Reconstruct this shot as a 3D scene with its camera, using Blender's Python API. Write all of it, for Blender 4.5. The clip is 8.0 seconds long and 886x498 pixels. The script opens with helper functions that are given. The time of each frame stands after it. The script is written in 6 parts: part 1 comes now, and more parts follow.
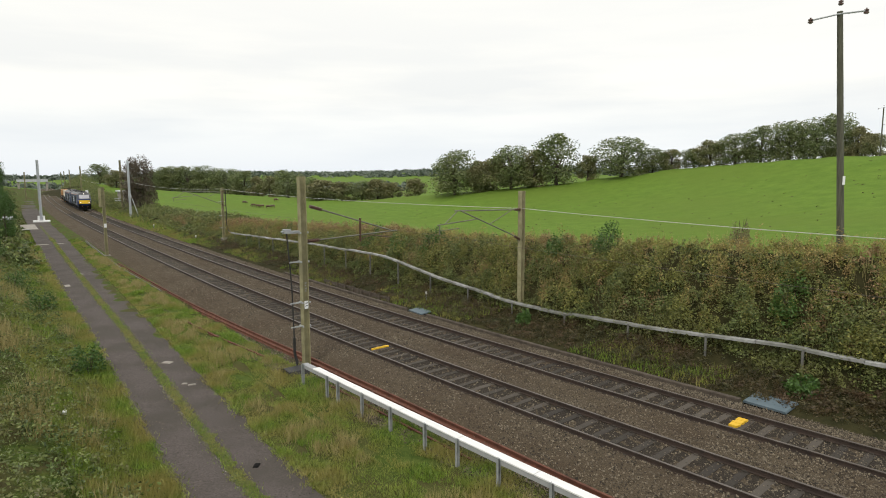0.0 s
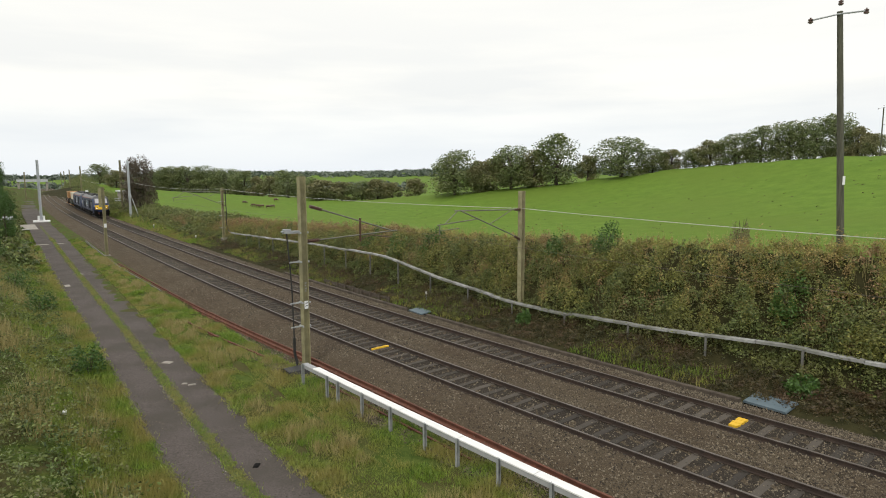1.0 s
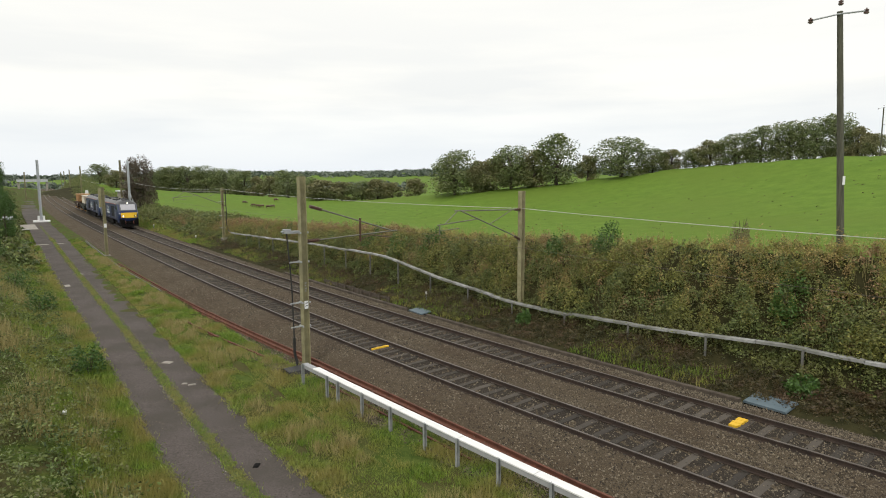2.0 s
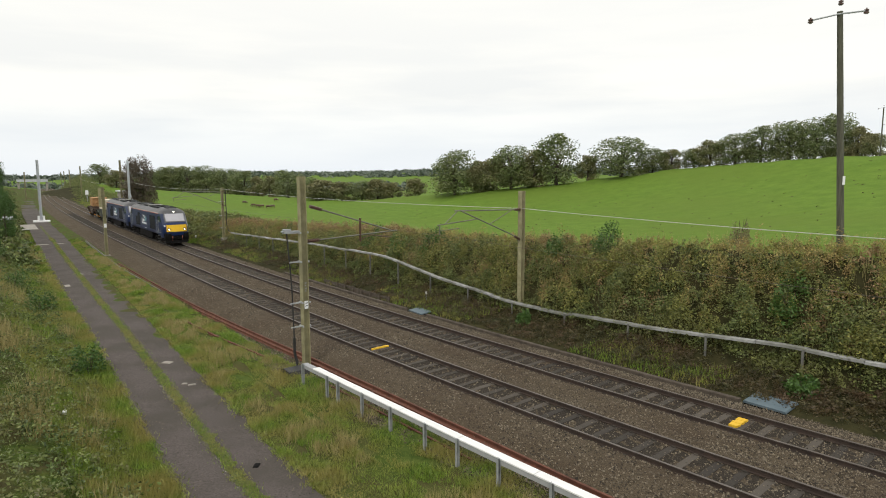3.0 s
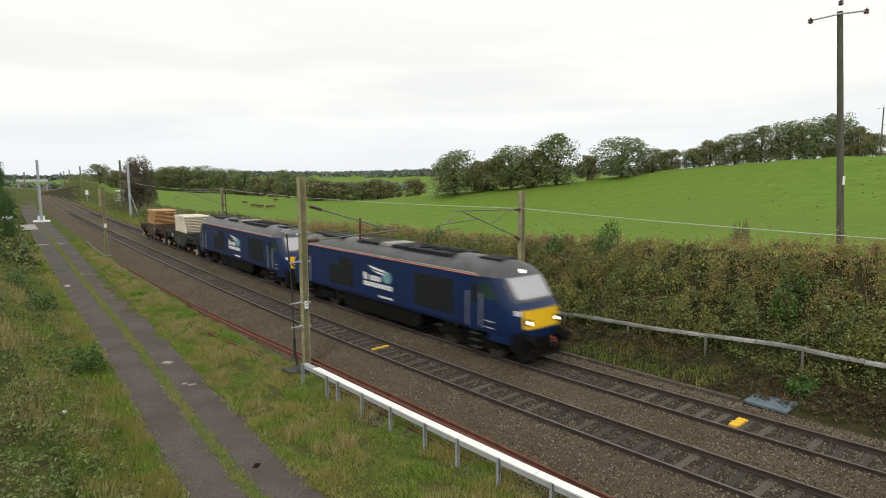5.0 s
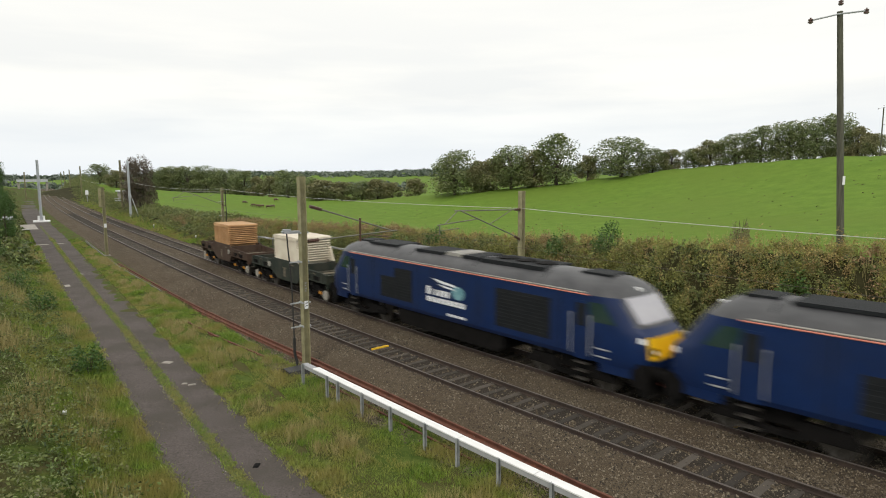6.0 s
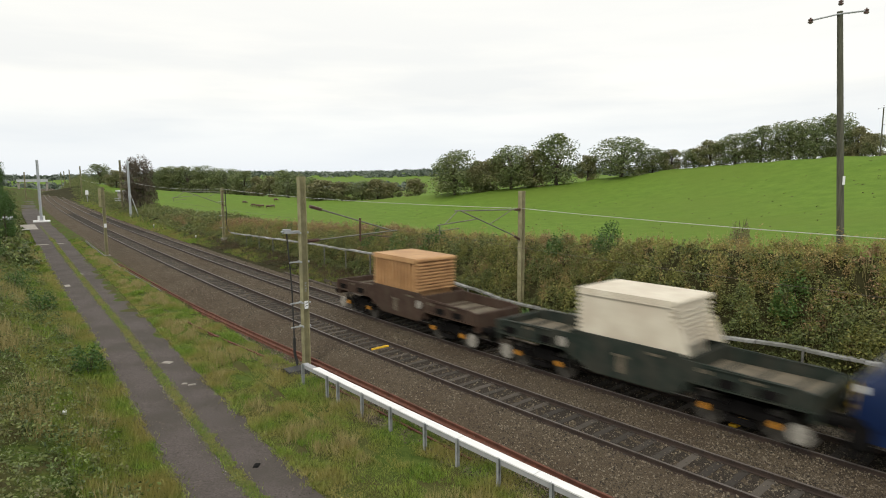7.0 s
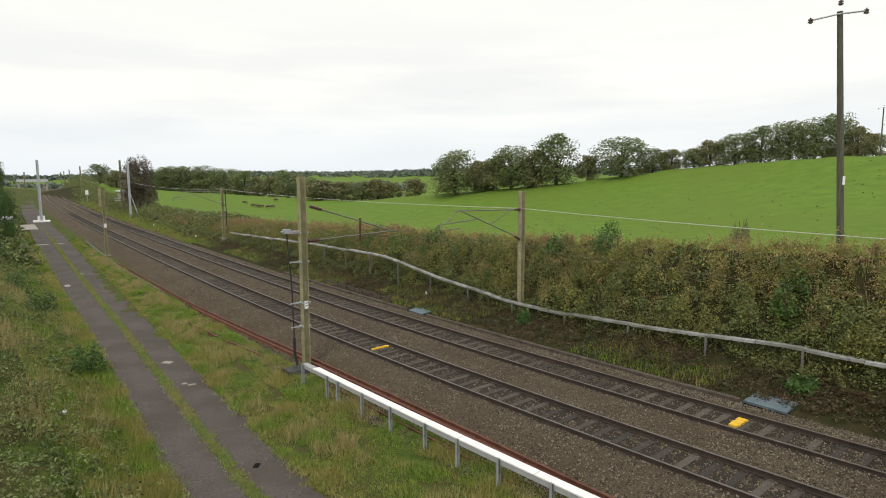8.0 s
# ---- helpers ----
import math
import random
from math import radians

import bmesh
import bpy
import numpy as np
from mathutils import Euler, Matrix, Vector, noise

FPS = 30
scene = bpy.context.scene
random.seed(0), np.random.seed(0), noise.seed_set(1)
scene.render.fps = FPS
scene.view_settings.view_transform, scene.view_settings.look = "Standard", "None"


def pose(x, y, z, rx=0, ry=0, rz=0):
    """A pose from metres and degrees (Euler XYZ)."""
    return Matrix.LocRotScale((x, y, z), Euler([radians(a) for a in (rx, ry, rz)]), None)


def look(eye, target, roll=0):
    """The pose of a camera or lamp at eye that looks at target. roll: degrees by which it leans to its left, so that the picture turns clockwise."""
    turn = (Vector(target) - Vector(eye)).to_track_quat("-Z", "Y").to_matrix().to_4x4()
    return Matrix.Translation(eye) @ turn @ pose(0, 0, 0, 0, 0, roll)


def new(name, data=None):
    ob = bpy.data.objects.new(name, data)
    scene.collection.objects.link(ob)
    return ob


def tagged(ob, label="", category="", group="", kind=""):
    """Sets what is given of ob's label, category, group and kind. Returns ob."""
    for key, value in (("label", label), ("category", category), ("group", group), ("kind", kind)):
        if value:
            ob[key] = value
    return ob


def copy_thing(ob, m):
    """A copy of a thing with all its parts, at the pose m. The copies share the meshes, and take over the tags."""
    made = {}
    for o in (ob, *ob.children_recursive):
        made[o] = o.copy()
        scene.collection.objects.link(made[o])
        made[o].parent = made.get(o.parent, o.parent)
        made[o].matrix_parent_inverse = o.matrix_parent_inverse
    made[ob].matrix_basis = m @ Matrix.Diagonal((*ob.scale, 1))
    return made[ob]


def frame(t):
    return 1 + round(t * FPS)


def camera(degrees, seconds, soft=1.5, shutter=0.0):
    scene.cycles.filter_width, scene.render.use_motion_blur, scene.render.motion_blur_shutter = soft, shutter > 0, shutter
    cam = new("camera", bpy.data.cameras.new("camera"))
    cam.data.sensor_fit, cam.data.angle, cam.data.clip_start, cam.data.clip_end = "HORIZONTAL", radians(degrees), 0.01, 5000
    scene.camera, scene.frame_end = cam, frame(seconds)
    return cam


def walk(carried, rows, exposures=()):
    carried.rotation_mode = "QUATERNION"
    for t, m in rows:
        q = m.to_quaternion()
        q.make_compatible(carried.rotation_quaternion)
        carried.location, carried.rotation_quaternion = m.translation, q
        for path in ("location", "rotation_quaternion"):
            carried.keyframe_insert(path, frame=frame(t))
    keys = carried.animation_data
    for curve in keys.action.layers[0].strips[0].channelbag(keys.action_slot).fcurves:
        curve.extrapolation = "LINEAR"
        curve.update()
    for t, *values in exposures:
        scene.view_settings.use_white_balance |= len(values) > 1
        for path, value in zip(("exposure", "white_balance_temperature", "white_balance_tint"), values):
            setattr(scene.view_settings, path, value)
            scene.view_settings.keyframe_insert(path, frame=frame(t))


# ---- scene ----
cam = camera(71.29, 8.0, soft=1.0, shutter=0.5)
EYE_Z = 7.608
cam_pose = Matrix.Translation((0, 0, EYE_Z)) @ pose(0, 0, 0, 90 - 6.874, 0, 0) @ pose(0, 0, 0, 0, 0, -0.172)
walk(cam, [(0.0, cam_pose), (8.0, cam_pose)], exposures=[(0.0, 0.0), (8.0, 0.0)])

# ---- daylight: bright overcast ----
SUN_EL, SUN_AZ = radians(48), radians(200)
world = bpy.data.worlds.new("world")
scene.world = world
world.use_nodes = True
wn, wl = world.node_tree.nodes, world.node_tree.links
wn.clear()
w_out = wn.new("ShaderNodeOutputWorld")
w_bg = wn.new("ShaderNodeBackground")
w_sky = wn.new("ShaderNodeTexSky")
w_sky.sky_type, w_sky.sun_disc = "NISHITA", False
w_sky.sun_elevation, w_sky.sun_rotation = SUN_EL, SUN_AZ
w_gain = wn.new("ShaderNodeMix")
w_gain.data_type, w_gain.blend_type = "RGBA", "MULTIPLY"
w_gain.inputs[0].default_value = 1.0
w_gain.inputs[7].default_value = (0.1, 0.1, 0.1, 1)
wl.new(w_sky.outputs[0], w_gain.inputs[6])
w_co = wn.new("ShaderNodeTexCoord")
w_map = wn.new("ShaderNodeMapping")
w_map.inputs["Scale"].default_value = (1.2, 1.2, 9.0)
w_noise = wn.new("ShaderNodeTexNoise")
w_noise.inputs["Scale"].default_value, w_noise.inputs["Detail"].default_value = 2.2, 6
wl.new(w_co.outputs["Generated"], w_map.inputs[0])
wl.new(w_map.outputs[0], w_noise.inputs[0])
w_ramp = wn.new("ShaderNodeValToRGB")
w_ramp.color_ramp.elements[0].position, w_ramp.color_ramp.elements[0].color = 0.36, (0.78, 0.80, 0.81, 1)
w_ramp.color_ramp.elements[1].position, w_ramp.color_ramp.elements[1].color = 0.58, (1.0, 0.985, 0.93, 1)
wl.new(w_noise.outputs[0], w_ramp.inputs[0])
# clouds brighten with height; a thin band by the horizon stays blue-grey
w_sep = wn.new("ShaderNodeSeparateXYZ")
wl.new(w_co.outputs["Generated"], w_sep.inputs[0])
w_h = wn.new("ShaderNodeMapRange")
w_h.inputs["From Min"].default_value, w_h.inputs["From Max"].default_value = 0.0, 0.12
wl.new(w_sep.outputs["Z"], w_h.inputs["Value"])
w_band = wn.new("ShaderNodeMix")
w_band.data_type = "RGBA"
w_band.inputs[6].default_value = (0.84, 0.885, 0.93, 1)
w_lift = wn.new("ShaderNodeMix")
w_lift.data_type = "RGBA"
w_lift.inputs[7].default_value = (1.0, 0.985, 0.925, 1)
w_h2 = wn.new("ShaderNodeMapRange")
w_h2.inputs["From Min"].default_value, w_h2.inputs["From Max"].default_value = 0.0, 0.3
wl.new(w_sep.outputs["Z"], w_h2.inputs["Value"])
wl.new(w_h2.outputs[0], w_lift.inputs[0])
wl.new(w_ramp.outputs[0], w_lift.inputs[6])
wl.new(w_h.outputs[0], w_band.inputs[0])
wl.new(w_lift.outputs[2], w_band.inputs[7])
w_mix = wn.new("ShaderNodeMix")
w_mix.data_type = "RGBA"
w_mix.inputs[0].default_value = 0.93
wl.new(w_gain.outputs[2], w_mix.inputs[6])
wl.new(w_band.outputs[2], w_mix.inputs[7])
wl.new(w_mix.outputs[2], w_bg.inputs[0])
w_bg.inputs[1].default_value = 1.08
wl.new(w_bg.outputs[0], w_out.inputs[0])

sun = new("sun", bpy.data.lights.new("sun", "SUN"))
sun.data.energy, sun.data.angle, sun.data.color = 1.4, radians(18), (1.0, 0.93, 0.80)
sun.matrix_basis = look((-20, -45, 70), (0, 20, 0))


# ---- materials ----
def mat(name, c1, c2=None, scale=3.0, rough=0.8, metal=0.0, bump=0.0, bump_scale=40.0, c3=None, scale3=0.3, mix3=0.5,
        island=0.0, obj_rand=0.0, stretch=(1, 1, 1), bump_dist=0.02, spec=0.5):
    """Two noise scales over two or three colours; island and obj_rand vary pieces one from another."""
    m = bpy.data.materials.new(name)
    m.use_nodes = True
    n, l = m.node_tree.nodes, m.node_tree.links
    b = n["Principled BSDF"]
    b.inputs["Roughness"].default_value, b.inputs["Metallic"].default_value = rough, metal
    b.inputs["Specular IOR Level"].default_value = spec
    c2 = c2 or c1
    co = n.new("ShaderNodeTexCoord")
    mp = n.new("ShaderNodeMapping")
    mp.inputs["Scale"].default_value = stretch
    l.new(co.outputs["Object"], mp.inputs[0])
    tex = n.new("ShaderNodeTexNoise")
    tex.inputs["Scale"].default_value, tex.inputs["Detail"].default_value = scale, 6
    tex.inputs["Roughness"].default_value = 0.65
    l.new(mp.outputs[0], tex.inputs[0])
    ramp = n.new("ShaderNodeValToRGB")
    e = ramp.color_ramp.elements
    e[0].position, e[0].color = 0.32, (*c1, 1)
    e[1].position, e[1].color = 0.68, (*c2, 1)
    fac = tex.outputs[0]
    if island or obj_rand:
        if island:
            g = n.new("ShaderNodeNewGeometry")
            rnd, amt = g.outputs["Random Per Island"], island
        else:
            g = n.new("ShaderNodeObjectInfo")
            rnd, amt = g.outputs["Random"], obj_rand
        mx = n.new("ShaderNodeMix")
        mx.inputs[0].default_value = amt
        l.new(fac, mx.inputs[2])
        l.new(rnd, mx.inputs[3])
        fac = mx.outputs[0]
        e[0].position, e[1].position = 0.27, 0.73
    l.new(fac, ramp.inputs[0])
    col = ramp.outputs[0]
    if c3:
        t3 = n.new("ShaderNodeTexNoise")
        t3.inputs["Scale"].default_value, t3.inputs["Detail"].default_value = scale3, 4
        l.new(co.outputs["Object"], t3.inputs[0])
        r3 = n.new("ShaderNodeMapRange")
        r3.inputs["From Min"].default_value, r3.inputs["From Max"].default_value = 0.42, 0.62
        r3.inputs["To Max"].default_value = mix3
        l.new(t3.outputs[0], r3.inputs[0])
        m3 = n.new("ShaderNodeMix")
        m3.data_type = "RGBA"
        l.new(r3.outputs[0], m3.inputs[0])
        l.new(col, m3.inputs[6])
        m3.inputs[7].default_value = (*c3, 1)
        col = m3.outputs[2]
    l.new(col, b.inputs["Base Color"])
    if bump:
        bt = n.new("ShaderNodeTexNoise")
        bt.inputs["Scale"].default_value, bt.inputs["Detail"].default_value = bump_scale, 5
        l.new(mp.outputs[0], bt.inputs[0])
        bp = n.new("ShaderNodeBump")
        bp.inputs["Strength"].default_value, bp.inputs["Distance"].default_value = bump, bump_dist
        l.new(bt.outputs[0], bp.inputs["Height"])
        l.new(bp.outputs[0], b.inputs["Normal"])
    return m


def leaf_mat(name, c1, c2, c3=None, mix3=0.6, scale3=0.25, island=0.42, scale=2.6):
    m = mat(name, c1, c2, scale=scale, rough=0.5, c3=c3, mix3=mix3, scale3=scale3, island=island, spec=0.45)
    n, l = m.node_tree.nodes, m.node_tree.links
    b = n["Principled BSDF"]
    thin = n.new("ShaderNodeBsdfTranslucent")
    l.new(b.inputs["Base Color"].links[0].from_socket, thin.inputs[0])
    both = n.new("ShaderNodeMixShader")
    both.inputs[0].default_value = 0.15
    l.new(b.outputs[0], both.inputs[1])
    l.new(thin.outputs[0], both.inputs[2])
    l.new(both.outputs[0], n["Material Output"].inputs[0])
    return m


M_FIELD = mat("field_grass", (0.092, 0.163, 0.022), (0.132, 0.216, 0.032), scale=0.35, rough=0.9, bump=0.6, bump_scale=6, bump_dist=0.06,
              c3=(0.115, 0.175, 0.028), scale3=0.03, mix3=0.7, spec=0.1)
# soil darkened so that gaps between leaves read as deep shade
M_BANK = mat("shade_dark_bank_soil", (0.022, 0.024, 0.010), (0.05, 0.045, 0.02), scale=1.5, rough=0.95, bump=0.8, bump_scale=8, bump_dist=0.08, spec=0.1)
M_VERGE = mat("verge_turf", (0.030, 0.058, 0.010), (0.10, 0.13, 0.028), scale=3.5, rough=0.95, bump=0.8, bump_scale=14, bump_dist=0.05,
              c3=(0.075, 0.055, 0.030), scale3=0.6, mix3=0.7, spec=0.1)
M_BALLAST = mat("ballast_bed", (0.026, 0.020, 0.013), (0.150, 0.120, 0.084), scale=30, rough=0.95, bump=1.0, bump_scale=22, bump_dist=0.05,
                c3=(0.062, 0.043, 0.029), scale3=0.35, mix3=0.5, spec=0.2)
M_STONE = mat("ballast_stone", (0.018, 0.014, 0.010), (0.200, 0.168, 0.122), scale=3, rough=0.9, island=0.8, c3=(0.070, 0.048, 0.032), scale3=0.4, mix3=0.4)
M_ASPHALT = mat("asphalt_old", (0.040, 0.034, 0.033), (0.140, 0.119, 0.112), scale=22, rough=0.92, bump=0.6, bump_scale=60, bump_dist=0.01,
                c3=(0.062, 0.055, 0.047), scale3=0.55, mix3=0.8, spec=0.25)
M_MOSS = mat("moss_strip", (0.035, 0.050, 0.010), (0.120, 0.125, 0.028), scale=9, rough=0.95, bump=0.8, bump_scale=30)
M_SLEEPER = mat("concrete_sleeper", (0.030, 0.025, 0.021), (0.085, 0.073, 0.061), scale=5, rough=0.9, bump=0.3, bump_scale=50, obj_rand=0.5)
M_RAIL = mat("rail_rust_side", (0.022, 0.015, 0.012), (0.050, 0.032, 0.024), scale=4, rough=0.8, metal=0.0, bump=0.2, bump_scale=60)
M_RAILTOP = mat("rail_worn_head", (0.105, 0.088, 0.080), (0.18, 0.16, 0.145), scale=2, rough=0.42, metal=0.5)
M_REDRAIL = mat("red_rust_rail", (0.085, 0.032, 0.020), (0.165, 0.062, 0.038), scale=2.5, rough=0.85, bump=0.3)
M_WHITE = mat("white_grp", (0.74, 0.75, 0.76), (0.83, 0.84, 0.85), scale=2, rough=0.5)
M_TROUGHSIDE = mat("grey_grp", (0.30, 0.31, 0.33), (0.38, 0.39, 0.41), scale=3, rough=0.6)
M_OLDTROUGH = mat("weathered_trough", (0.16, 0.16, 0.155), (0.40, 0.41, 0.41), scale=1.6, rough=0.7, c3=(0.12, 0.125, 0.10), scale3=0.7, mix3=0.7)
M_GALV = mat("galvanised_steel", (0.30, 0.32, 0.34), (0.42, 0.44, 0.46), scale=6, rough=0.55, metal=0.3)
M_MAST = mat("lichen_steel", (0.20, 0.185, 0.095), (0.33, 0.31, 0.185), scale=2.5, rough=0.85, bump=0.3, c3=(0.17, 0.16, 0.10), scale3=0.8, mix3=0.6)
M_PALE = mat("pale_galvanised_mast", (0.42, 0.45, 0.48), (0.55, 0.58, 0.61), scale=2, rough=0.6, metal=0.2)
M_WOOD = mat("creosoted_pole", (0.054, 0.055, 0.039), (0.120, 0.121, 0.088), scale=2, rough=0.9, bump=0.5, bump_scale=20, stretch=(8, 8, 0.5))
M_RUBBER = mat("black_cable", (0.015, 0.015, 0.016), (0.03, 0.03, 0.03), rough=0.5)
M_INSUL = mat("brown_insulator", (0.07, 0.035, 0.025), (0.10, 0.05, 0.035), rough=0.3)
M_WHEEL = mat("pale_wheel_steel", (0.05, 0.045, 0.04), (0.13, 0.12, 0.105), scale=5, rough=0.6, metal=0.3)
M_PALEDISC = mat("worn_pale_disc", (0.20, 0.19, 0.165), (0.40, 0.38, 0.34), scale=6, rough=0.7)
M_THINWIRE = mat("dark_copper_wire", (0.07, 0.06, 0.05), (0.12, 0.10, 0.08), rough=0.6)
M_TUBE = mat("dull_cantilever_tube", (0.12, 0.12, 0.095), (0.24, 0.24, 0.20), scale=5, rough=0.7, metal=0.2)
M_DARKPOST = mat("weathered_post", (0.075, 0.075, 0.070), (0.16, 0.16, 0.15), scale=4, rough=0.8)
M_WIRE = mat("grey_wire", (0.50, 0.51, 0.50), (0.58, 0.58, 0.57), rough=0.5, metal=0.3)
M_CONC = mat("concrete_grey", (0.22, 0.20, 0.175), (0.36, 0.34, 0.31), scale=3, rough=0.9, bump=0.3, bump_scale=40)
M_KERB = mat("old_kerb_concrete", (0.040, 0.031, 0.024), (0.105, 0.086, 0.068), scale=3, rough=0.95, bump=0.3, bump_scale=40)
M_YELLOW = mat("yellow_grp", (0.70, 0.42, 0.02), (0.80, 0.52, 0.04), scale=5, rough=0.6)
M_SLATEBOX = mat("slate_blue_grp", (0.085, 0.125, 0.155), (0.125, 0.17, 0.20), scale=2, rough=0.55)
M_LEAF_BANK = leaf_mat("bramble_leaves", (0.022, 0.040, 0.010), (0.215, 0.265, 0.080), c3=(0.22, 0.20, 0.065), mix3=0.45, scale3=0.6)
# dark brown-green weeds, with some of the bank foot's shadow in the colour
M_LEAF_FOOT = leaf_mat("foot_weed_leaves", (0.018, 0.026, 0.009), (0.115, 0.105, 0.040), c3=(0.105, 0.058, 0.034), mix3=0.7, scale3=0.8)
M_LEAF_WEED = leaf_mat("olive_weed_leaves", (0.045, 0.060, 0.012), (0.360, 0.350, 0.095), c3=(0.24, 0.26, 0.065), mix3=0.4, scale3=0.6)
M_LEAF_STRAW = leaf_mat("straw_weed_leaves", (0.090, 0.070, 0.022), (0.54, 0.45, 0.17), c3=(0.33, 0.20, 0.085), mix3=0.5, scale3=0.6)
M_FOURFOOT = mat("oily_ballast", (0.012, 0.010, 0.008), (0.062, 0.052, 0.041), scale=30, rough=0.95, bump=1.0, bump_scale=24, bump_dist=0.04, spec=0.2)
M_LEAF_GREEN = leaf_mat("fresh_shrub_leaves", (0.035, 0.085, 0.016), (0.09, 0.17, 0.035))
M_LEAF_RUST = leaf_mat("rusty_seedheads", (0.17, 0.10, 0.045), (0.38, 0.26, 0.14))
M_LEAF_LEFT = leaf_mat("undergrowth_leaves", (0.024, 0.048, 0.012), (0.200, 0.275, 0.078), c3=(0.20, 0.165, 0.065), mix3=0.5, scale3=0.5)
M_GRASS = leaf_mat("verge_grass", (0.060, 0.135, 0.012), (0.270, 0.370, 0.055), c3=(0.33, 0.265, 0.095), mix3=0.75, scale3=0.55)
M_STRAW = leaf_mat("straw_grass", (0.25, 0.215, 0.085), (0.42, 0.365, 0.165))
# oak greens lightened in place of the haze over 200 m
M_OAK = leaf_mat("oak_leaves", (0.080, 0.112, 0.042), (0.215, 0.255, 0.100), c3=(0.195, 0.195, 0.080), mix3=0.5, scale3=0.15, island=0.3, scale=0.5)
M_OAK2 = leaf_mat("hawthorn_leaves", (0.095, 0.115, 0.048), (0.235, 0.245, 0.100), c3=(0.235, 0.185, 0.10), mix3=0.6, scale3=0.15, island=0.3, scale=0.5)
M_COPPER = leaf_mat("copper_leaves", (0.060, 0.050, 0.034), (0.135, 0.105, 0.070), island=0.3, scale=0.6)
M_BARK = mat("bark", (0.045, 0.035, 0.026), (0.10, 0.085, 0.065), scale=4, rough=0.95, bump=0.6, stretch=(3, 3, 0.6))
# distance haze is mixed into this leaf colour: paler and bluer
M_HAZYWOOD = leaf_mat("far_woodland", (0.09, 0.12, 0.10), (0.15, 0.18, 0.14))
# train
M_BLUE = mat("blue_loco_paint", (0.004, 0.016, 0.068), (0.006, 0.022, 0.090), scale=1.2, rough=0.33, spec=0.35, c3=(0.011, 0.020, 0.058), scale3=0.8, mix3=0.5)
M_ROOF = mat("grey_roof_paint", (0.036, 0.037, 0.042), (0.078, 0.079, 0.085), scale=1.5, rough=0.42)
M_ROOFPALE = mat("pale_exhaust_panel", (0.17, 0.165, 0.155), (0.36, 0.35, 0.32), scale=2, rough=0.6)
M_BLACK = mat("black_underframe", (0.003, 0.003, 0.003), (0.010, 0.009, 0.009), scale=3, rough=0.85, spec=0.12)
M_GRILLE = mat("dark_grille", (0.006, 0.008, 0.010), (0.016, 0.018, 0.02), scale=3, rough=0.7, bump=0.3, spec=0.2)
# pale base colour stands for bright sky mirrored in the glass
M_SCREEN = mat("sky_pale_screen_glass", (0.36, 0.36, 0.41), (0.42, 0.42, 0.46), rough=0.05, spec=0.9)
M_SIDEGLASS = mat("green_cab_glass", (0.015, 0.035, 0.032), (0.03, 0.055, 0.05), rough=0.06, spec=0.6)
M_NOSE = mat("warning_yellow", (0.78, 0.47, 0.01), (0.84, 0.53, 0.02), scale=2, rough=0.45)
M_RED = mat("orange_red_line", (0.56, 0.17, 0.12), (0.64, 0.23, 0.17), rough=0.5)
M_LOGO = mat("white_vinyl", (0.72, 0.74, 0.76), (0.80, 0.82, 0.84), rough=0.4)
M_TEAL = mat("teal_vinyl", (0.09, 0.24, 0.29), (0.24, 0.42, 0.46), rough=0.4)
M_STEEL = mat("worn_steel", (0.06, 0.055, 0.05), (0.16, 0.15, 0.14), scale=5, rough=0.45, metal=0.6)
M_TAN = mat("tan_flask_paint", (0.40, 0.225, 0.095), (0.54, 0.325, 0.155), scale=1.5, rough=0.65, c3=(0.33, 0.175, 0.08), scale3=1.2, mix3=0.6)
M_CREAM = mat("cream_flask_paint", (0.60, 0.55, 0.45), (0.70, 0.65, 0.54), scale=1.5, rough=0.6, c3=(0.52, 0.45, 0.36), scale3=1.0, mix3=0.6)
M_GREEN = mat("dark_green_wagon", (0.012, 0.020, 0.016), (0.030, 0.039, 0.032), scale=2, rough=0.7, spec=0.2, c3=(0.06, 0.055, 0.045), scale3=1.5, mix3=0.5)
M_BROWN = mat("brown_wagon", (0.042, 0.025, 0.019), (0.072, 0.046, 0.034), scale=2, rough=0.75, spec=0.2, c3=(0.08, 0.06, 0.045), scale3=1.5, mix3=0.5)
M_DECK = mat("dusty_deck", (0.095, 0.080, 0.056), (0.17, 0.145, 0.105), scale=3, rough=0.9)
M_ORANGE = mat("orange_axlebox", (0.45, 0.19, 0.02), (0.55, 0.25, 0.03), rough=0.55)
M_LAMP = bpy.data.materials.new("lit_headlamp")
M_LAMP.use_nodes = True
_b = M_LAMP.node_tree.nodes["Principled BSDF"]
_b.inputs["Emission Color"].default_value, _b.inputs["Emission Strength"].default_value = (1.0, 0.93, 0.78, 1), 3.0

# ---- the line of the railway: distance along (s), offset to its right (o) ----
KS = np.array([-21, -20, 0, 25, 50, 80, 120, 180, 300, 600.0])
KV = np.array([0, -3.018, -3.017, -2.596, -0.343, -0.263, -0.314, -0.272, -0.089, -0.006]) * 1e-3
SS = np.arange(-160, 900, 0.5)
_k = np.interp(SS, KS, KV)
_a = np.concatenate([[0], np.cumsum((_k[1:] + _k[:-1]) * 0.25)])
_i0 = int(np.argmin(abs(SS)))
AA = _a - _a[_i0] + 0.74923
_x = np.concatenate([[0], np.cumsum(-(np.sin(AA[1:]) + np.sin(AA[:-1])) * 0.25)])
_y = np.concatenate([[0], np.cumsum((np.cos(AA[1:]) + np.cos(AA[:-1])) * 0.25)])
CX = _x - _x[_i0] + 15.5923 * math.cos(0.74923)
